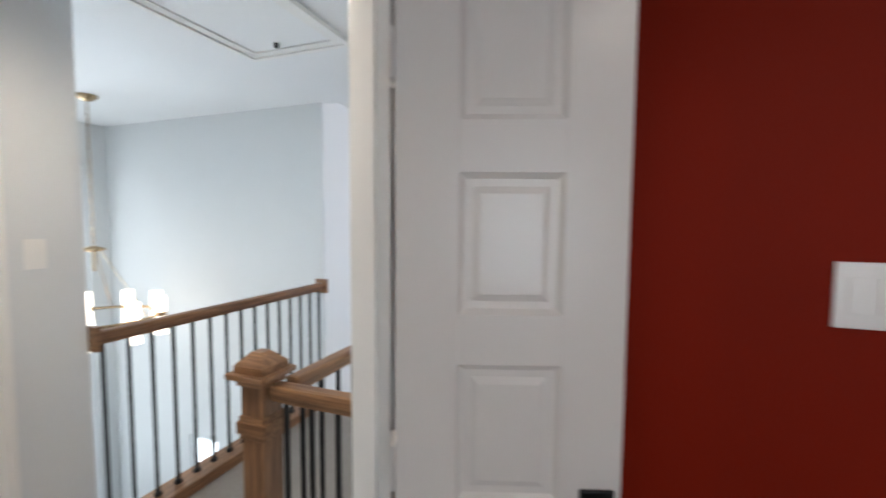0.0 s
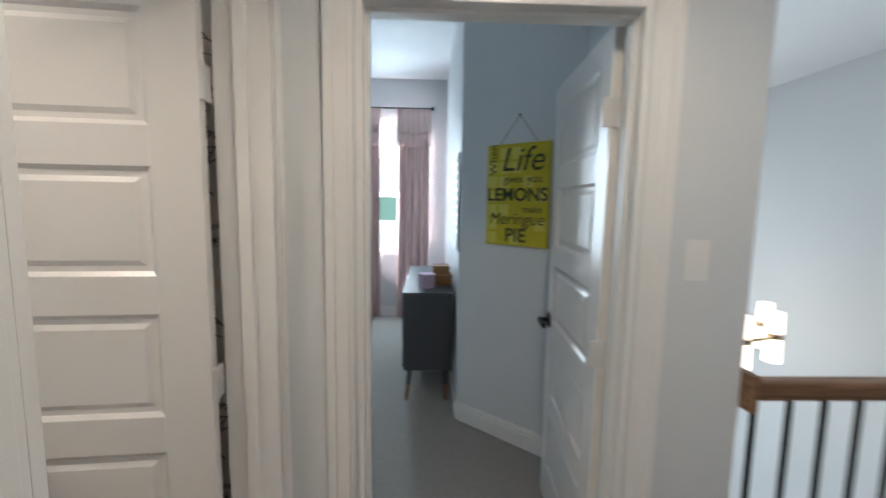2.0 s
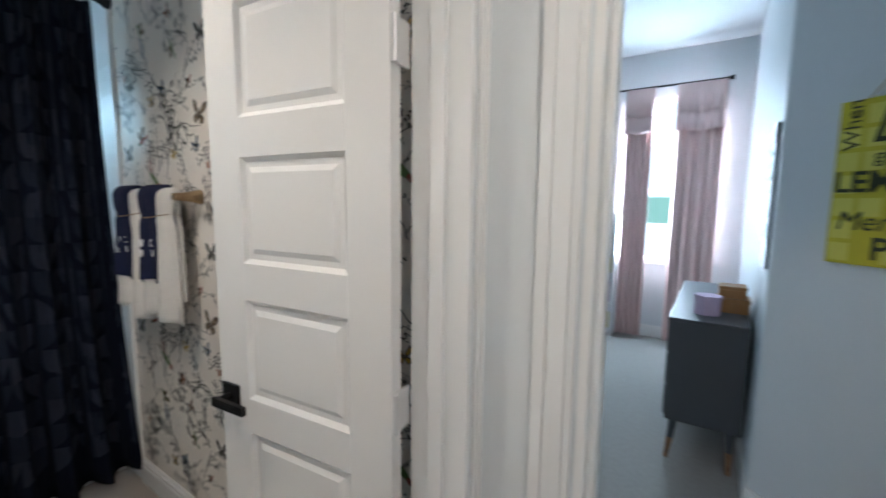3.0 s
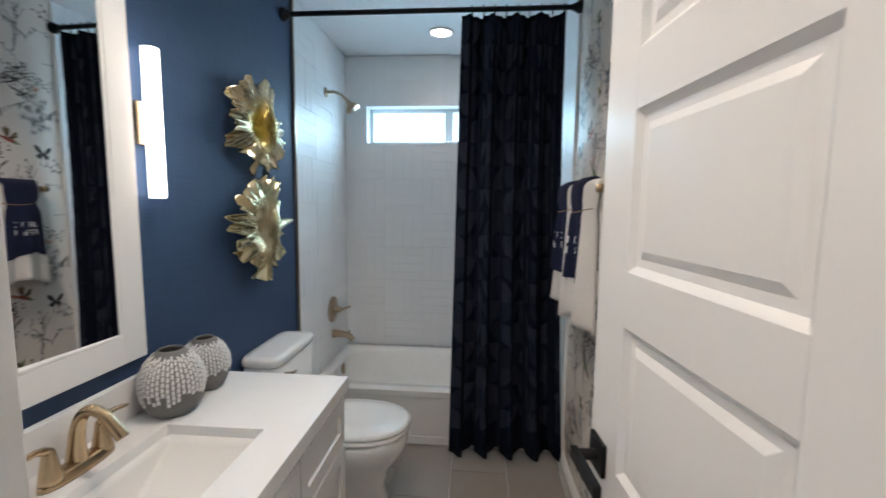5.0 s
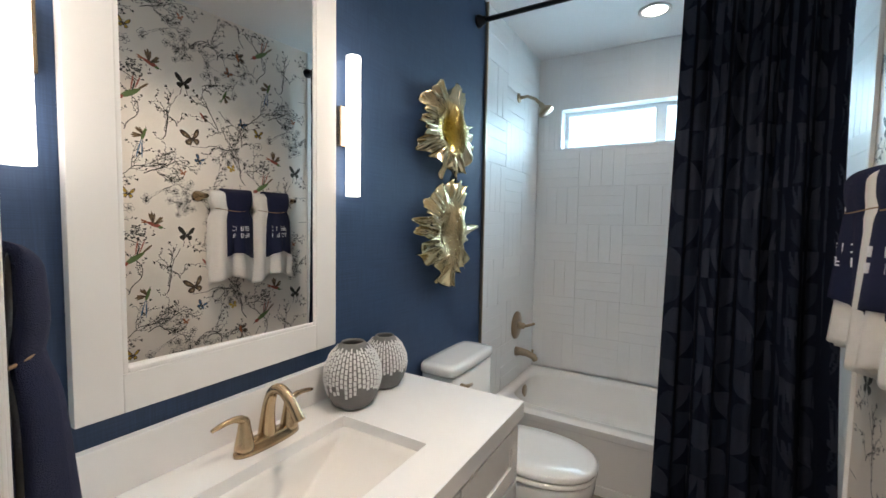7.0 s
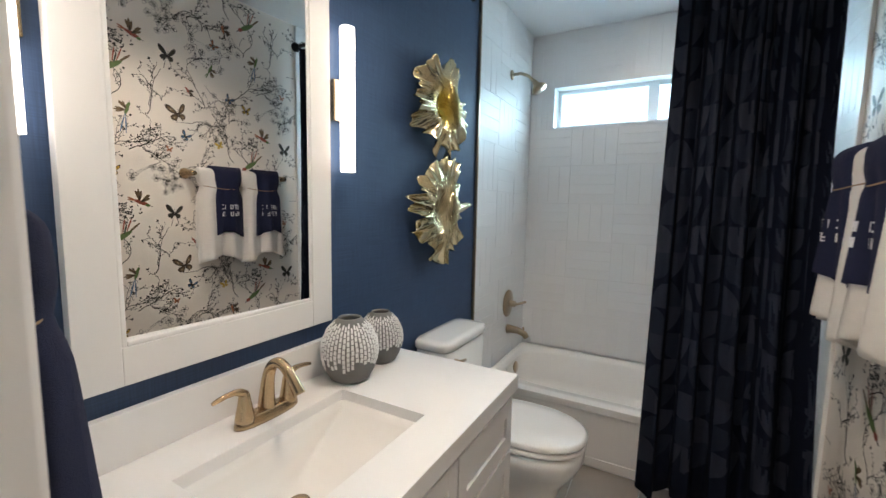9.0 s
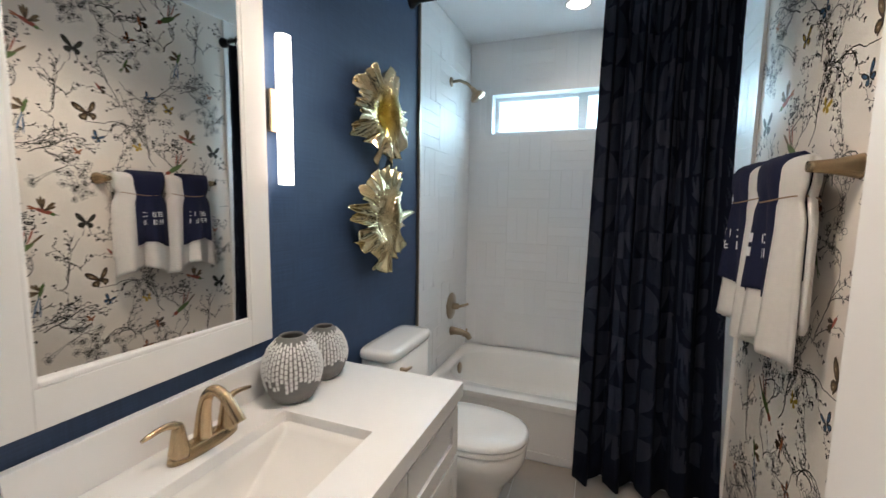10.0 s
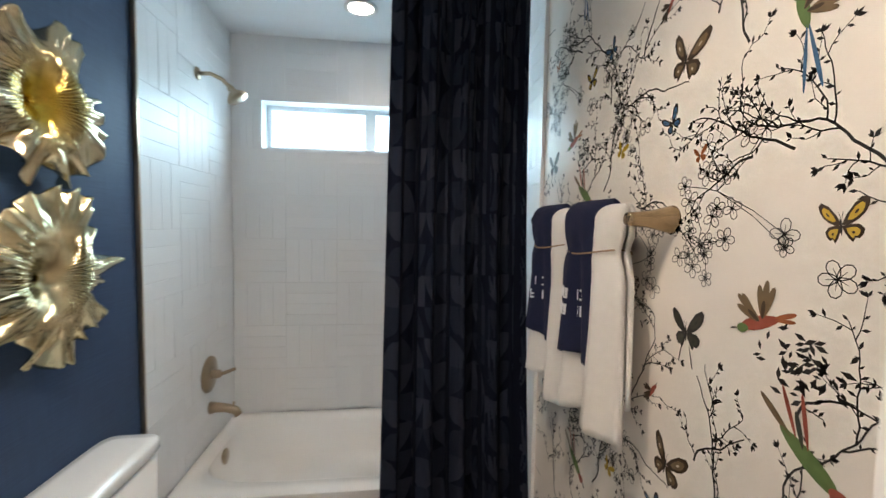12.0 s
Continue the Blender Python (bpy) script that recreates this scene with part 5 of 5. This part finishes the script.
def bedroom_window():
    w = tagged(new("window_4"), "white double-hung bedroom window", "window", kind="structure")
    y0, y1, z0, z1 = -0.35, 0.40, 0.86, 2.62
    part("window_frame", boxes(((-6.56, y0, z0), (-6.48, y0 + 0.04, z1)), ((-6.56, y1 - 0.04, z0), (-6.48, y1, z1)), ((-6.56, y0 + 0.04, z1 - 0.04), (-6.48, y1 - 0.04, z1)), ((-6.56, y0 + 0.04, z0), (-6.48, y1 - 0.04, z0 + 0.05)), ((-6.55, y0 + 0.04, 1.605), (-6.49, y1 - 0.04, 1.655)), bevel=0.003), VINYL, w)
    part("muntin", boxes(((-6.53, y0 + 0.04, 2.12), (-6.515, y1 - 0.04, 2.135))), VINYL, w)
    part("window_sill", boxes(((-6.50, y0 - 0.04, z0 - 0.03), (-6.42, y1 + 0.04, z0)), bevel=0.004), TRIM, w)


bedroom_window()
structure("backdrop_sky", boxes(((-60.0, -60, -10), (-59.9, 60, 40))), SKYCARD, "bright hazy sky outside", "sky")
structure("backdrop_trees", boxes(((-59.0, -60, -0.9), (-58.9, 60, 2.4))), GREENCARD, "distant treeline outside", "trees")


def bookcase():
    b = thing("bookcase", "white open bookcase with yellow and pale boxes", "bookcase")
    x0, x1, y0, y1 = -6.44, -6.16, -0.75, -0.33
    part("side", boxes(((x0, y0, 0), (x1, y0 + 0.02, 1.38))), TRIM, b)
    part("side", boxes(((x0, y1 - 0.02, 0), (x1, y1, 1.38))), TRIM, b)
    for k in range(5):
        part("shelf", boxes(((x0, y0 + 0.02, 0.05 + 0.32 * k), (x1, y1 - 0.02, 0.07 + 0.32 * k))), TRIM, b)
    for k in range(4):
        bx = thing("storage_box", "small storage box on the bookcase shelf", "box", "boxes in the bookcase", at=(-6.3, -0.47 + 0.02 * (k % 2), 0.0705 + 0.32 * k))
        part("body", boxes(((-0.1, -0.1, 0), (0.1, 0.09, 0.16 + 0.03 * (k % 2))), bevel=0.006), (YELLOW2, LILAC, YELLOW, TRIM)[k], bx)


bookcase()
_cl = thing("ceiling_light", "flat round white bedroom ceiling light", "ceiling light", at=(-4.05, 0.25, RC))
part("shade", lathe([(0.15, -0.001), (0.15, -0.012), (0.12, -0.03), (0.02, -0.034)], (0, 0, 0), "Z", 32), TRIM, _cl, "", True)

_md = thing("wall_decor", "white cross-shaped decorations on the dark wall", "wall decor")
for _z in (0.55, 0.95, 1.35):
    part("cross", boxes(((-2.949, 5.50, _z - 0.02), (-2.935, 5.66, _z + 0.02)), ((-2.949, 5.56, _z - 0.08), (-2.935, 5.60, _z + 0.08))), TRIM, _md)
door("closet_door", "beige closet door standing ajar behind the frame", 0.56, 0.11, pose(-2.215, 4.878, -0.36, 0, 0, 247), height=2.03, levers=(), paint=BEIGE)

# ---- printed wallpaper, on the west bathroom wall ----
def ink(name, col, rough=0.5):
    return mat(name, col, rough, var=0.2, scale=60)


I_BROWN, I_CREAM, I_YEL = ink("print_brown", (0.06, 0.038, 0.022)), ink("print_cream", (0.5, 0.42, 0.32)), ink("print_yellow", (0.55, 0.36, 0.04))
I_BLUE, I_GREEN, I_RED = ink("print_blue", (0.06, 0.15, 0.28)), ink("print_green", (0.12, 0.19, 0.06)), ink("print_red", (0.33, 0.08, 0.05))
I_DGREEN, I_RUST, I_OLIVE = ink("print_dark_green", (0.045, 0.045, 0.03)), ink("print_rust", (0.4, 0.13, 0.05)), ink("print_olive", (0.17, 0.115, 0.06))
INKS = [INK, I_BROWN, I_CREAM, I_YEL, I_BLUE, I_GREEN, I_RED, I_DGREEN, I_RUST, I_OLIVE]
K, BR, CR, YE, BL, GR, RE, DG, RU, OL = range(10)


def petal(cx, cy, ang, ln, wd, n=12, tip=0.75):
    """A leaf shape from (cx, cy) along ang degrees."""
    a = radians(ang)
    out = []
    for k in range(n):
        t = 2 * math.pi * k / n
        u = ln * (0.5 - 0.5 * math.cos(t))
        v = wd * 0.5 * math.sin(t) * (u / ln + 0.15) ** (1 - tip)
        out.append((cx + u * math.cos(a) - v * math.sin(a), cy + u * math.sin(a) + v * math.cos(a)))
    return out


def wing(side, lean, f, fore=True):
    """Half a butterfly: scalloped fore or hind wing, f its size about the body."""
    tip = ((0.0, 0.05), (0.16, 0.42), (0.42, 0.80), (0.70, 0.98), (0.82, 0.86), (0.78, 0.62), (0.66, 0.38), (0.46, 0.18), (0.2, 0.02)) if fore else ((0.0, 0.02), (0.24, 0.05), (0.48, 0.02), (0.62, -0.16), (0.58, -0.36), (0.46, -0.50), (0.36, -0.46), (0.28, -0.62), (0.18, -0.48), (0.06, -0.22))
    cx, cy = sum(p[0] for p in tip) / len(tip), sum(p[1] for p in tip) / len(tip)
    a = radians(lean)
    out = []
    for u, v in tip:
        u, v = side * (cx + (u - cx) * f) * (1.2 if side > 0 else 0.95), cy + (v - cy) * f
        out.append((u * math.cos(a) - v * math.sin(a), u * math.sin(a) + v * math.cos(a)))
    return out


def butterfly(c1, c2, lean):
    s = []
    for side in (1, -1):
        for fore in (True, False):
            s.append((wing(side, lean, 1.0, fore), c1, 0))
            s.append((wing(side, lean, 0.62, fore), c2, 1))
            s.append((wing(side, lean, 0.16, fore), CR if c2 == OL else c1, 2))
    a = radians(lean)
    s += [(petal(0.35 * math.sin(a), -0.35 * math.cos(a), 90 + lean, 0.65, 0.1), K, 3), (petal(0, 0.25, 75 + lean, 0.3, 0.02), K, 3), (petal(0, 0.25, 108 + lean, 0.3, 0.02), K, 3)]
    return s


def bird(body, wing_ink, head, tail, lean, long_tail=0.0):
    s = [(petal(-0.62, -0.2, 17, 1.1, 0.36, 16), body, 0), (petal(-0.5, -0.12, 198, 0.55 + long_tail, 0.13), tail, 0), (petal(-0.48, -0.16, 212, 0.5 + long_tail, 0.11), tail, 0)]
    for k, (d, ln) in enumerate(((72, 0.86), (58, 0.70), (86, 0.78))):
        s.append((petal(-0.12 + 0.04 * k, 0.0, d + lean, ln, 0.2), wing_ink, 1))
    for k, (d, ln) in enumerate(((128, 0.95), (114, 0.82), (142, 0.85))):
        s.append((petal(-0.2, 0.0, d + lean, ln, 0.2), wing_ink, 1))
    s += [(petal(-0.1, -0.02, 68 + lean, 0.4, 0.12), BR, 2), (petal(-0.2, 0.0, 126 + lean, 0.45, 0.12), BR, 2)]
    s += [(petal(0.26, -0.02, 28, 0.34, 0.26), head, 2), (petal(0.55, 0.13, 22, 0.22, 0.05), K, 2)]
    return s


def print_mesh(name, shapes, size, layer=0.0009):
    bm = bmesh.new()
    for pts, ci, lv in shapes:
        f = bm.faces.new([bm.verts.new((layer + 0.0004 * lv, u * size * 0.88, v * size * 0.88)) for u, v in pts])
        f.material_index = ci
    bm.normal_update()
    for f in bm.faces:
        if f.normal.x < 0:
            f.normal_flip()
    me = bpy.data.meshes.new(name)
    bm.to_mesh(me)
    bm.free()
    for m in INKS:
        me.materials.append(m)
    return me


PRINTS = {
    "brown": print_mesh("butterfly_print", butterfly(BR, OL, -12), 0.066),
    "yellow": print_mesh("butterfly_print", butterfly(BR, YE, 8), 0.040),
    "dark": print_mesh("butterfly_print", butterfly(K, DG, 5) + [(petal(0.2, -0.45, -75, 0.95, 0.07), K, 1), (petal(-0.2, -0.45, -100, 0.8, 0.07), K, 1)], 0.056),
    "blue": print_mesh("butterfly_print", butterfly(K, BL, 30), 0.036),
    "small_yellow": print_mesh("butterfly_print", butterfly(YE, YE, -20), 0.030),
    "orange": print_mesh("butterfly_print", butterfly(RU, RU, 10), 0.022),
    "brown_small": print_mesh("butterfly_print", butterfly(BR, RU, 40), 0.034),
    "humming": print_mesh("bird_print", bird(RE, OL, GR, RU, 5), 0.075),
    "robin": print_mesh("bird_print", bird(RE, BR, RE, BR, 60), 0.04),
    "parrot": print_mesh("bird_print", [(petal(-0.65, -0.2, 17, 1.35, 0.4, 18), GR, 0), (petal(-0.4, -0.1, 188, 0.95, 0.16), OL, 0), (petal(-0.35, 0.0, 160, 1.0, 0.1), RE, 1), (petal(-0.1, 0.1, 150, 1.05, 0.1), RE, 1), (petal(-0.15, 0.02, 155, 0.7, 0.12), DG, 2), (petal(0.5, 0.12, 25, 0.4, 0.34), RE, 2), (petal(0.82, 0.26, 10, 0.25, 0.08), K, 2)], 0.085),
    "longtail": print_mesh("bird_print", bird(GR, OL, GR, BL, 0, 1.3), 0.062),
    "green_bird": print_mesh("bird_print", bird(GR, OL, GR, GR, 20, 0.3), 0.05),
    "rust_bird": print_mesh("bird_print", bird(RU, BR, BR, BR, 10, 0.3), 0.055),
}
# motif, y, z, turn in degrees, mirrored
MOTIFS = [
    ("brown", -1.098, 1.812, 0, 1), ("longtail", -0.862, 1.80, -57, -1), ("blue", -1.13, 1.698, 0, 1), ("yellow", -0.79, 1.489, 0, 1),
    ("orange", -1.046, 1.619, 0, 1), ("humming", -0.905, 1.335, 38, -1), ("dark", -1.058, 1.277, 0, 1), ("robin", -1.152, 1.124, 40, 1),
    ("parrot", -0.812, 1.165, -50, 1), ("small_yellow", -1.319, 1.672, 0, 1), ("rust_bird", -1.36, 1.52, 60, 1), ("brown_small", -1.30, 1.40, 0, 1),
    ("green_bird", -1.28, 1.27, 100, 1), ("blue", -1.38, 1.12, 60, -1),
]
PY, PZ = 0.70, 0.828
Y0, Y1, Z0, Z1 = -1.852, 0.03, 0.14, 2.53


def repeats():
    for i in range(-2, 4):
        for j in range(-3, 3):
            yield i * PY, j * PZ + (PZ / 2 if i % 2 else 0)


for _dy, _dz in repeats():
    for _nm, _y, _z, _t, _f in MOTIFS:
        y, z = _y + _dy, _z + _dz
        if Y0 + 0.07 < y < Y1 - 0.07 and Z0 + 0.07 < z < Z1 - 0.07:
            o = new(PRINTS[_nm].name.split(".")[0], PRINTS[_nm])
            o.parent = wall_bath_paper
            o.matrix_world = Matrix.Translation((-2.20, y, z)) @ Matrix.Rotation(radians(_t), 4, "X") @ Matrix.Diagonal((1, _f, 1, 1))


def line_art():
    """One repeat of branches, leaves and outlined blossoms, as flat quads."""
    rnd = random.Random(17)
    quads = []

    def ribbon(pts, w0, w1):
        for k in range(len(pts) - 1):
            (a, b), (c, d) = pts[k], pts[k + 1]
            ln = math.hypot(c - a, d - b) or 1e-6
            nx, ny = -(d - b) / ln, (c - a) / ln
            f0, f1 = k / (len(pts) - 1), (k + 1) / (len(pts) - 1)
            u, v = w0 + (w1 - w0) * f0, w0 + (w1 - w0) * f1
            quads.append(((a - nx * u, b - ny * u), (c - nx * v, d - ny * v), (c + nx * v, d + ny * v), (a + nx * u, b + ny * u)))

    def leaf(x, y, a, ln):
        c, s = math.cos(a), math.sin(a)
        w = ln * 0.2
        quads.append(((x, y), (x + c * ln * 0.5 - s * w, y + s * ln * 0.5 + c * w), (x + c * ln, y + s * ln), (x + c * ln * 0.5 + s * w, y + s * ln * 0.5 - c * w)))

    def blossom(x, y, r):
        n = rnd.choice((4, 5, 5))
        a0 = rnd.uniform(0, 6.28)
        for k in range(n):
            a = a0 + 2 * math.pi * k / n
            pts = petal(x, y, math.degrees(a), r, r * 0.75, 9)
            ribbon(pts + pts[:1], 0.0007, 0.0007)
            ribbon([(x, y), (x + 0.6 * r * math.cos(a), y + 0.6 * r * math.sin(a))], 0.0007, 0.0003)

    def twig(x, y, a, ln, w, depth):
        n = max(4, int(ln / 0.012))
        pts = [(x, y)]
        for k in range(n):
            a += rnd.gauss(0, 0.16)
            if k % 5 == 2:
                a += rnd.choice((-0.3, 0.3))
            x, y = x + ln / n * math.cos(a), y + ln / n * math.sin(a)
            pts.append((x, y))
            if depth and rnd.random() < 0.34:
                twig(x, y, a + rnd.choice((-1, 1)) * rnd.uniform(0.4, 1.0), ln * rnd.uniform(0.25, 0.5), w * 0.6, depth - 1)
            if depth < 2 and rnd.random() < 0.75:
                leaf(x, y, a + rnd.choice((-1, 1)) * rnd.uniform(0.4, 1.2), rnd.uniform(0.007, 0.014))
        ribbon(pts, w, w * 0.45)
        if depth == 0:
            for q in range(4):
                leaf(x, y, a + rnd.uniform(-1.1, 1.1), rnd.uniform(0.008, 0.015))

    for x, y, deg, ln in ((-0.72, 1.545, 165, 0.30), (-0.86, 1.60, 140, 0.24), (-0.93, 1.60, 185, 0.14), (-0.78, 0.98, 110, 0.34), (-0.95, 0.96, 130, 0.26), (-1.02, 1.04, 70, 0.15), (-1.24, 1.46, 85, 0.30), (-1.40, 1.58, 60, 0.28), (-1.16, 1.50, 100, 0.2), (-1.24, 1.05, 80, 0.26), (-1.38, 0.98, 95, 0.26), (-0.83, 1.22, 70, 0.12), (-1.30, 1.78, 10, 0.22)):
        twig(x, y, radians(deg), ln, 0.0023, 2)
    for x, y, n, sp in ((-1.0, 1.55, 12, 0.055), (-1.04, 1.455, 12, 0.055), (-1.28, 1.76, 16, 0.06), (-1.18, 1.42, 12, 0.06), (-1.34, 1.35, 10, 0.06), (-1.36, 1.06, 8, 0.05), (-0.79, 1.42, 1, 0.0)):
        for k in range(n):
            bx, by = x + rnd.gauss(0, sp), y + rnd.gauss(0, sp * 0.8)
            blossom(bx, by, rnd.uniform(0.014, 0.025) if n > 1 else 0.026)
            if k % 2:
                ribbon([(bx, by), ((bx + x) / 2 + 0.01, (by + y) / 2), (x, y)], 0.0006, 0.0008)
    for _ in range(60):
        x, y = -0.83 + rnd.gauss(0, 0.028), 1.29 + rnd.gauss(0, 0.025)
        leaf(x, y, rnd.uniform(0, 6.28), rnd.uniform(0.012, 0.022))
    return quads


def branch_print():
    quads = line_art()
    vs, fs = [], []
    for dy, dz in repeats():
        for q in quads:
            pts = [(a + dy, b + dz) for a, b in q]
            if all(Y0 < a < Y1 and Z0 < b < Z1 for a, b in pts):
                k = len(vs)
                vs += [(-2.1993, a, b) for a, b in pts]
                fs.append((k, k + 1, k + 2, k + 3))
    me = bpy.data.meshes.new("branch_print")
    me.from_pydata(vs, [], fs)
    me.materials.append(INK)
    o = new("branch_print", me)
    o.parent = wall_bath_paper
    tagged(o, "black ink drawing of branches and blossoms", kind="stuff")


branch_print()

# ---- tiles ----


def tile_mesh(w, h, t=0.0024):
    """A tile with a chamfered edge, lying in local xy, face towards +z."""
    bm = bmesh.new()
    e, c = 0.0004, 0.0008
    rings = [[bm.verts.new((sx * (w / 2 - i), sy * (h / 2 - i), z)) for sx, sy in ((-1, -1), (1, -1), (1, 1), (-1, 1))] for i, z in ((e, 0), (e, t - c), (e + c, t))]
    for a, b in zip(rings, rings[1:]):
        for k in range(4):
            bm.faces.new((a[k], a[(k + 1) % 4], b[(k + 1) % 4], b[k]))
    bm.faces.new(rings[-1])
    return shared("tile", bm, TILE)


def basket(parent, origin, a_dir, face, width, z0, z1, nb, nz, skip=None):
    bw, bh = width / nb, (z1 - z0) / nz
    flat, up = tile_mesh(bw, bh / 4), tile_mesh(bw / 4, bh)
    rnd = random.Random(nb)
    ax, fz = Vector(a_dir), Vector(face)
    rot = Matrix((ax, Vector((0, 0, 1)), fz)).transposed().to_4x4()
    for i in range(nb):
        for j in range(nz):
            for k in range(4):
                if (i + j) % 2:
                    u, v, me = (i + 0.5) * bw, (j + (k + 0.5) / 4) * bh, flat
                else:
                    u, v, me = (i + (k + 0.5) / 4) * bw, (j + 0.5) * bh, up
                if skip and skip(u, z0 + v):
                    continue
                o = new("tile", me)
                o.parent = parent
                o.matrix_world = Matrix.Translation(Vector(origin) + ax * u + Vector((0, 0, z0 + v)) + fz * rnd.uniform(0, 0.0012)) @ rot @ Matrix.Rotation(rnd.gauss(0, 0.004), 4, "X") @ Matrix.Rotation(rnd.gauss(0, 0.004), 4, "Y")


TL = 0.342
structure("trim_tile_bed", boxes(((-0.706, -2.866, TL), (-0.7005, -1.963, BC)), ((-2.1995, -2.866, TL), (-2.194, -1.863, BC))), GROUT, "thin grout bed under the alcove tiles", "trim")
basket(wall_bath_blue, (-0.706, -1.966, 0), (0, -1, 0), (-1, 0, 0), 0.888, TL, BC, 3, 8)
basket(wall_bath_paper, (-2.194, -2.854, 0), (0, 1, 0), (1, 0, 0), 0.990, TL, BC, 4, 8)
basket(wall_bath_south, (-0.712, -2.860, 0), (-1, 0, 0), (0, 1, 0), 1.476, TL, 1.90, 5, 6)
basket(wall_bath_south, (-0.712, -2.860, 0), (-1, 0, 0), (0, 1, 0), 1.476, 2.18, BC, 5, 1)
basket(wall_bath_south, (-0.712, -2.860, 0), (-1, 0, 0), (0, 1, 0), 0.156, 1.90, 2.18, 1, 1)
basket(wall_bath_south, (-1.985, -2.860, 0), (-1, 0, 0), (0, 1, 0), 0.205, 1.90, 2.18, 1, 1)
structure("trim_tile_edge", boxes(((-0.716, -1.964, 0.0), (-0.7005, -1.954, BC)), bevel=0.002), NICKEL, "thin metal edge strip of the tiling", "trim")
structure("trim_tile_edge_west", boxes(((-2.1995, -1.864, 0.0), (-2.186, -1.854, BC)), bevel=0.002), TRIM, "white edge strip of the tiling", "trim")
structure("trim_apron_sides", boxes(((-0.706, -2.866, 0), (-0.7005, -1.964, TL)), ((-2.1995, -2.866, 0), (-2.194, -1.864, TL))), TILE, "plain tile below the tub rim", "trim")
_fb = bpy.data.objects["floor_bath"]
for _i in range(5):
    for _j in range(5):
        bm = bmesh.new()
        x0, y0 = -2.199 + 0.3 * _i, -2.06 + 0.45 * _j - (0.22 if _i % 2 else 0)
        ya, yb = max(y0, -2.062), min(y0 + 0.447, 0.175)
        if yb - ya < 0.05:
            continue
        box(bm, (x0, ya, -0.008), (x0 + 0.297, yb, 0.0), 0.001)
        o = link("tile", bm, FLOORTILE, _fb)
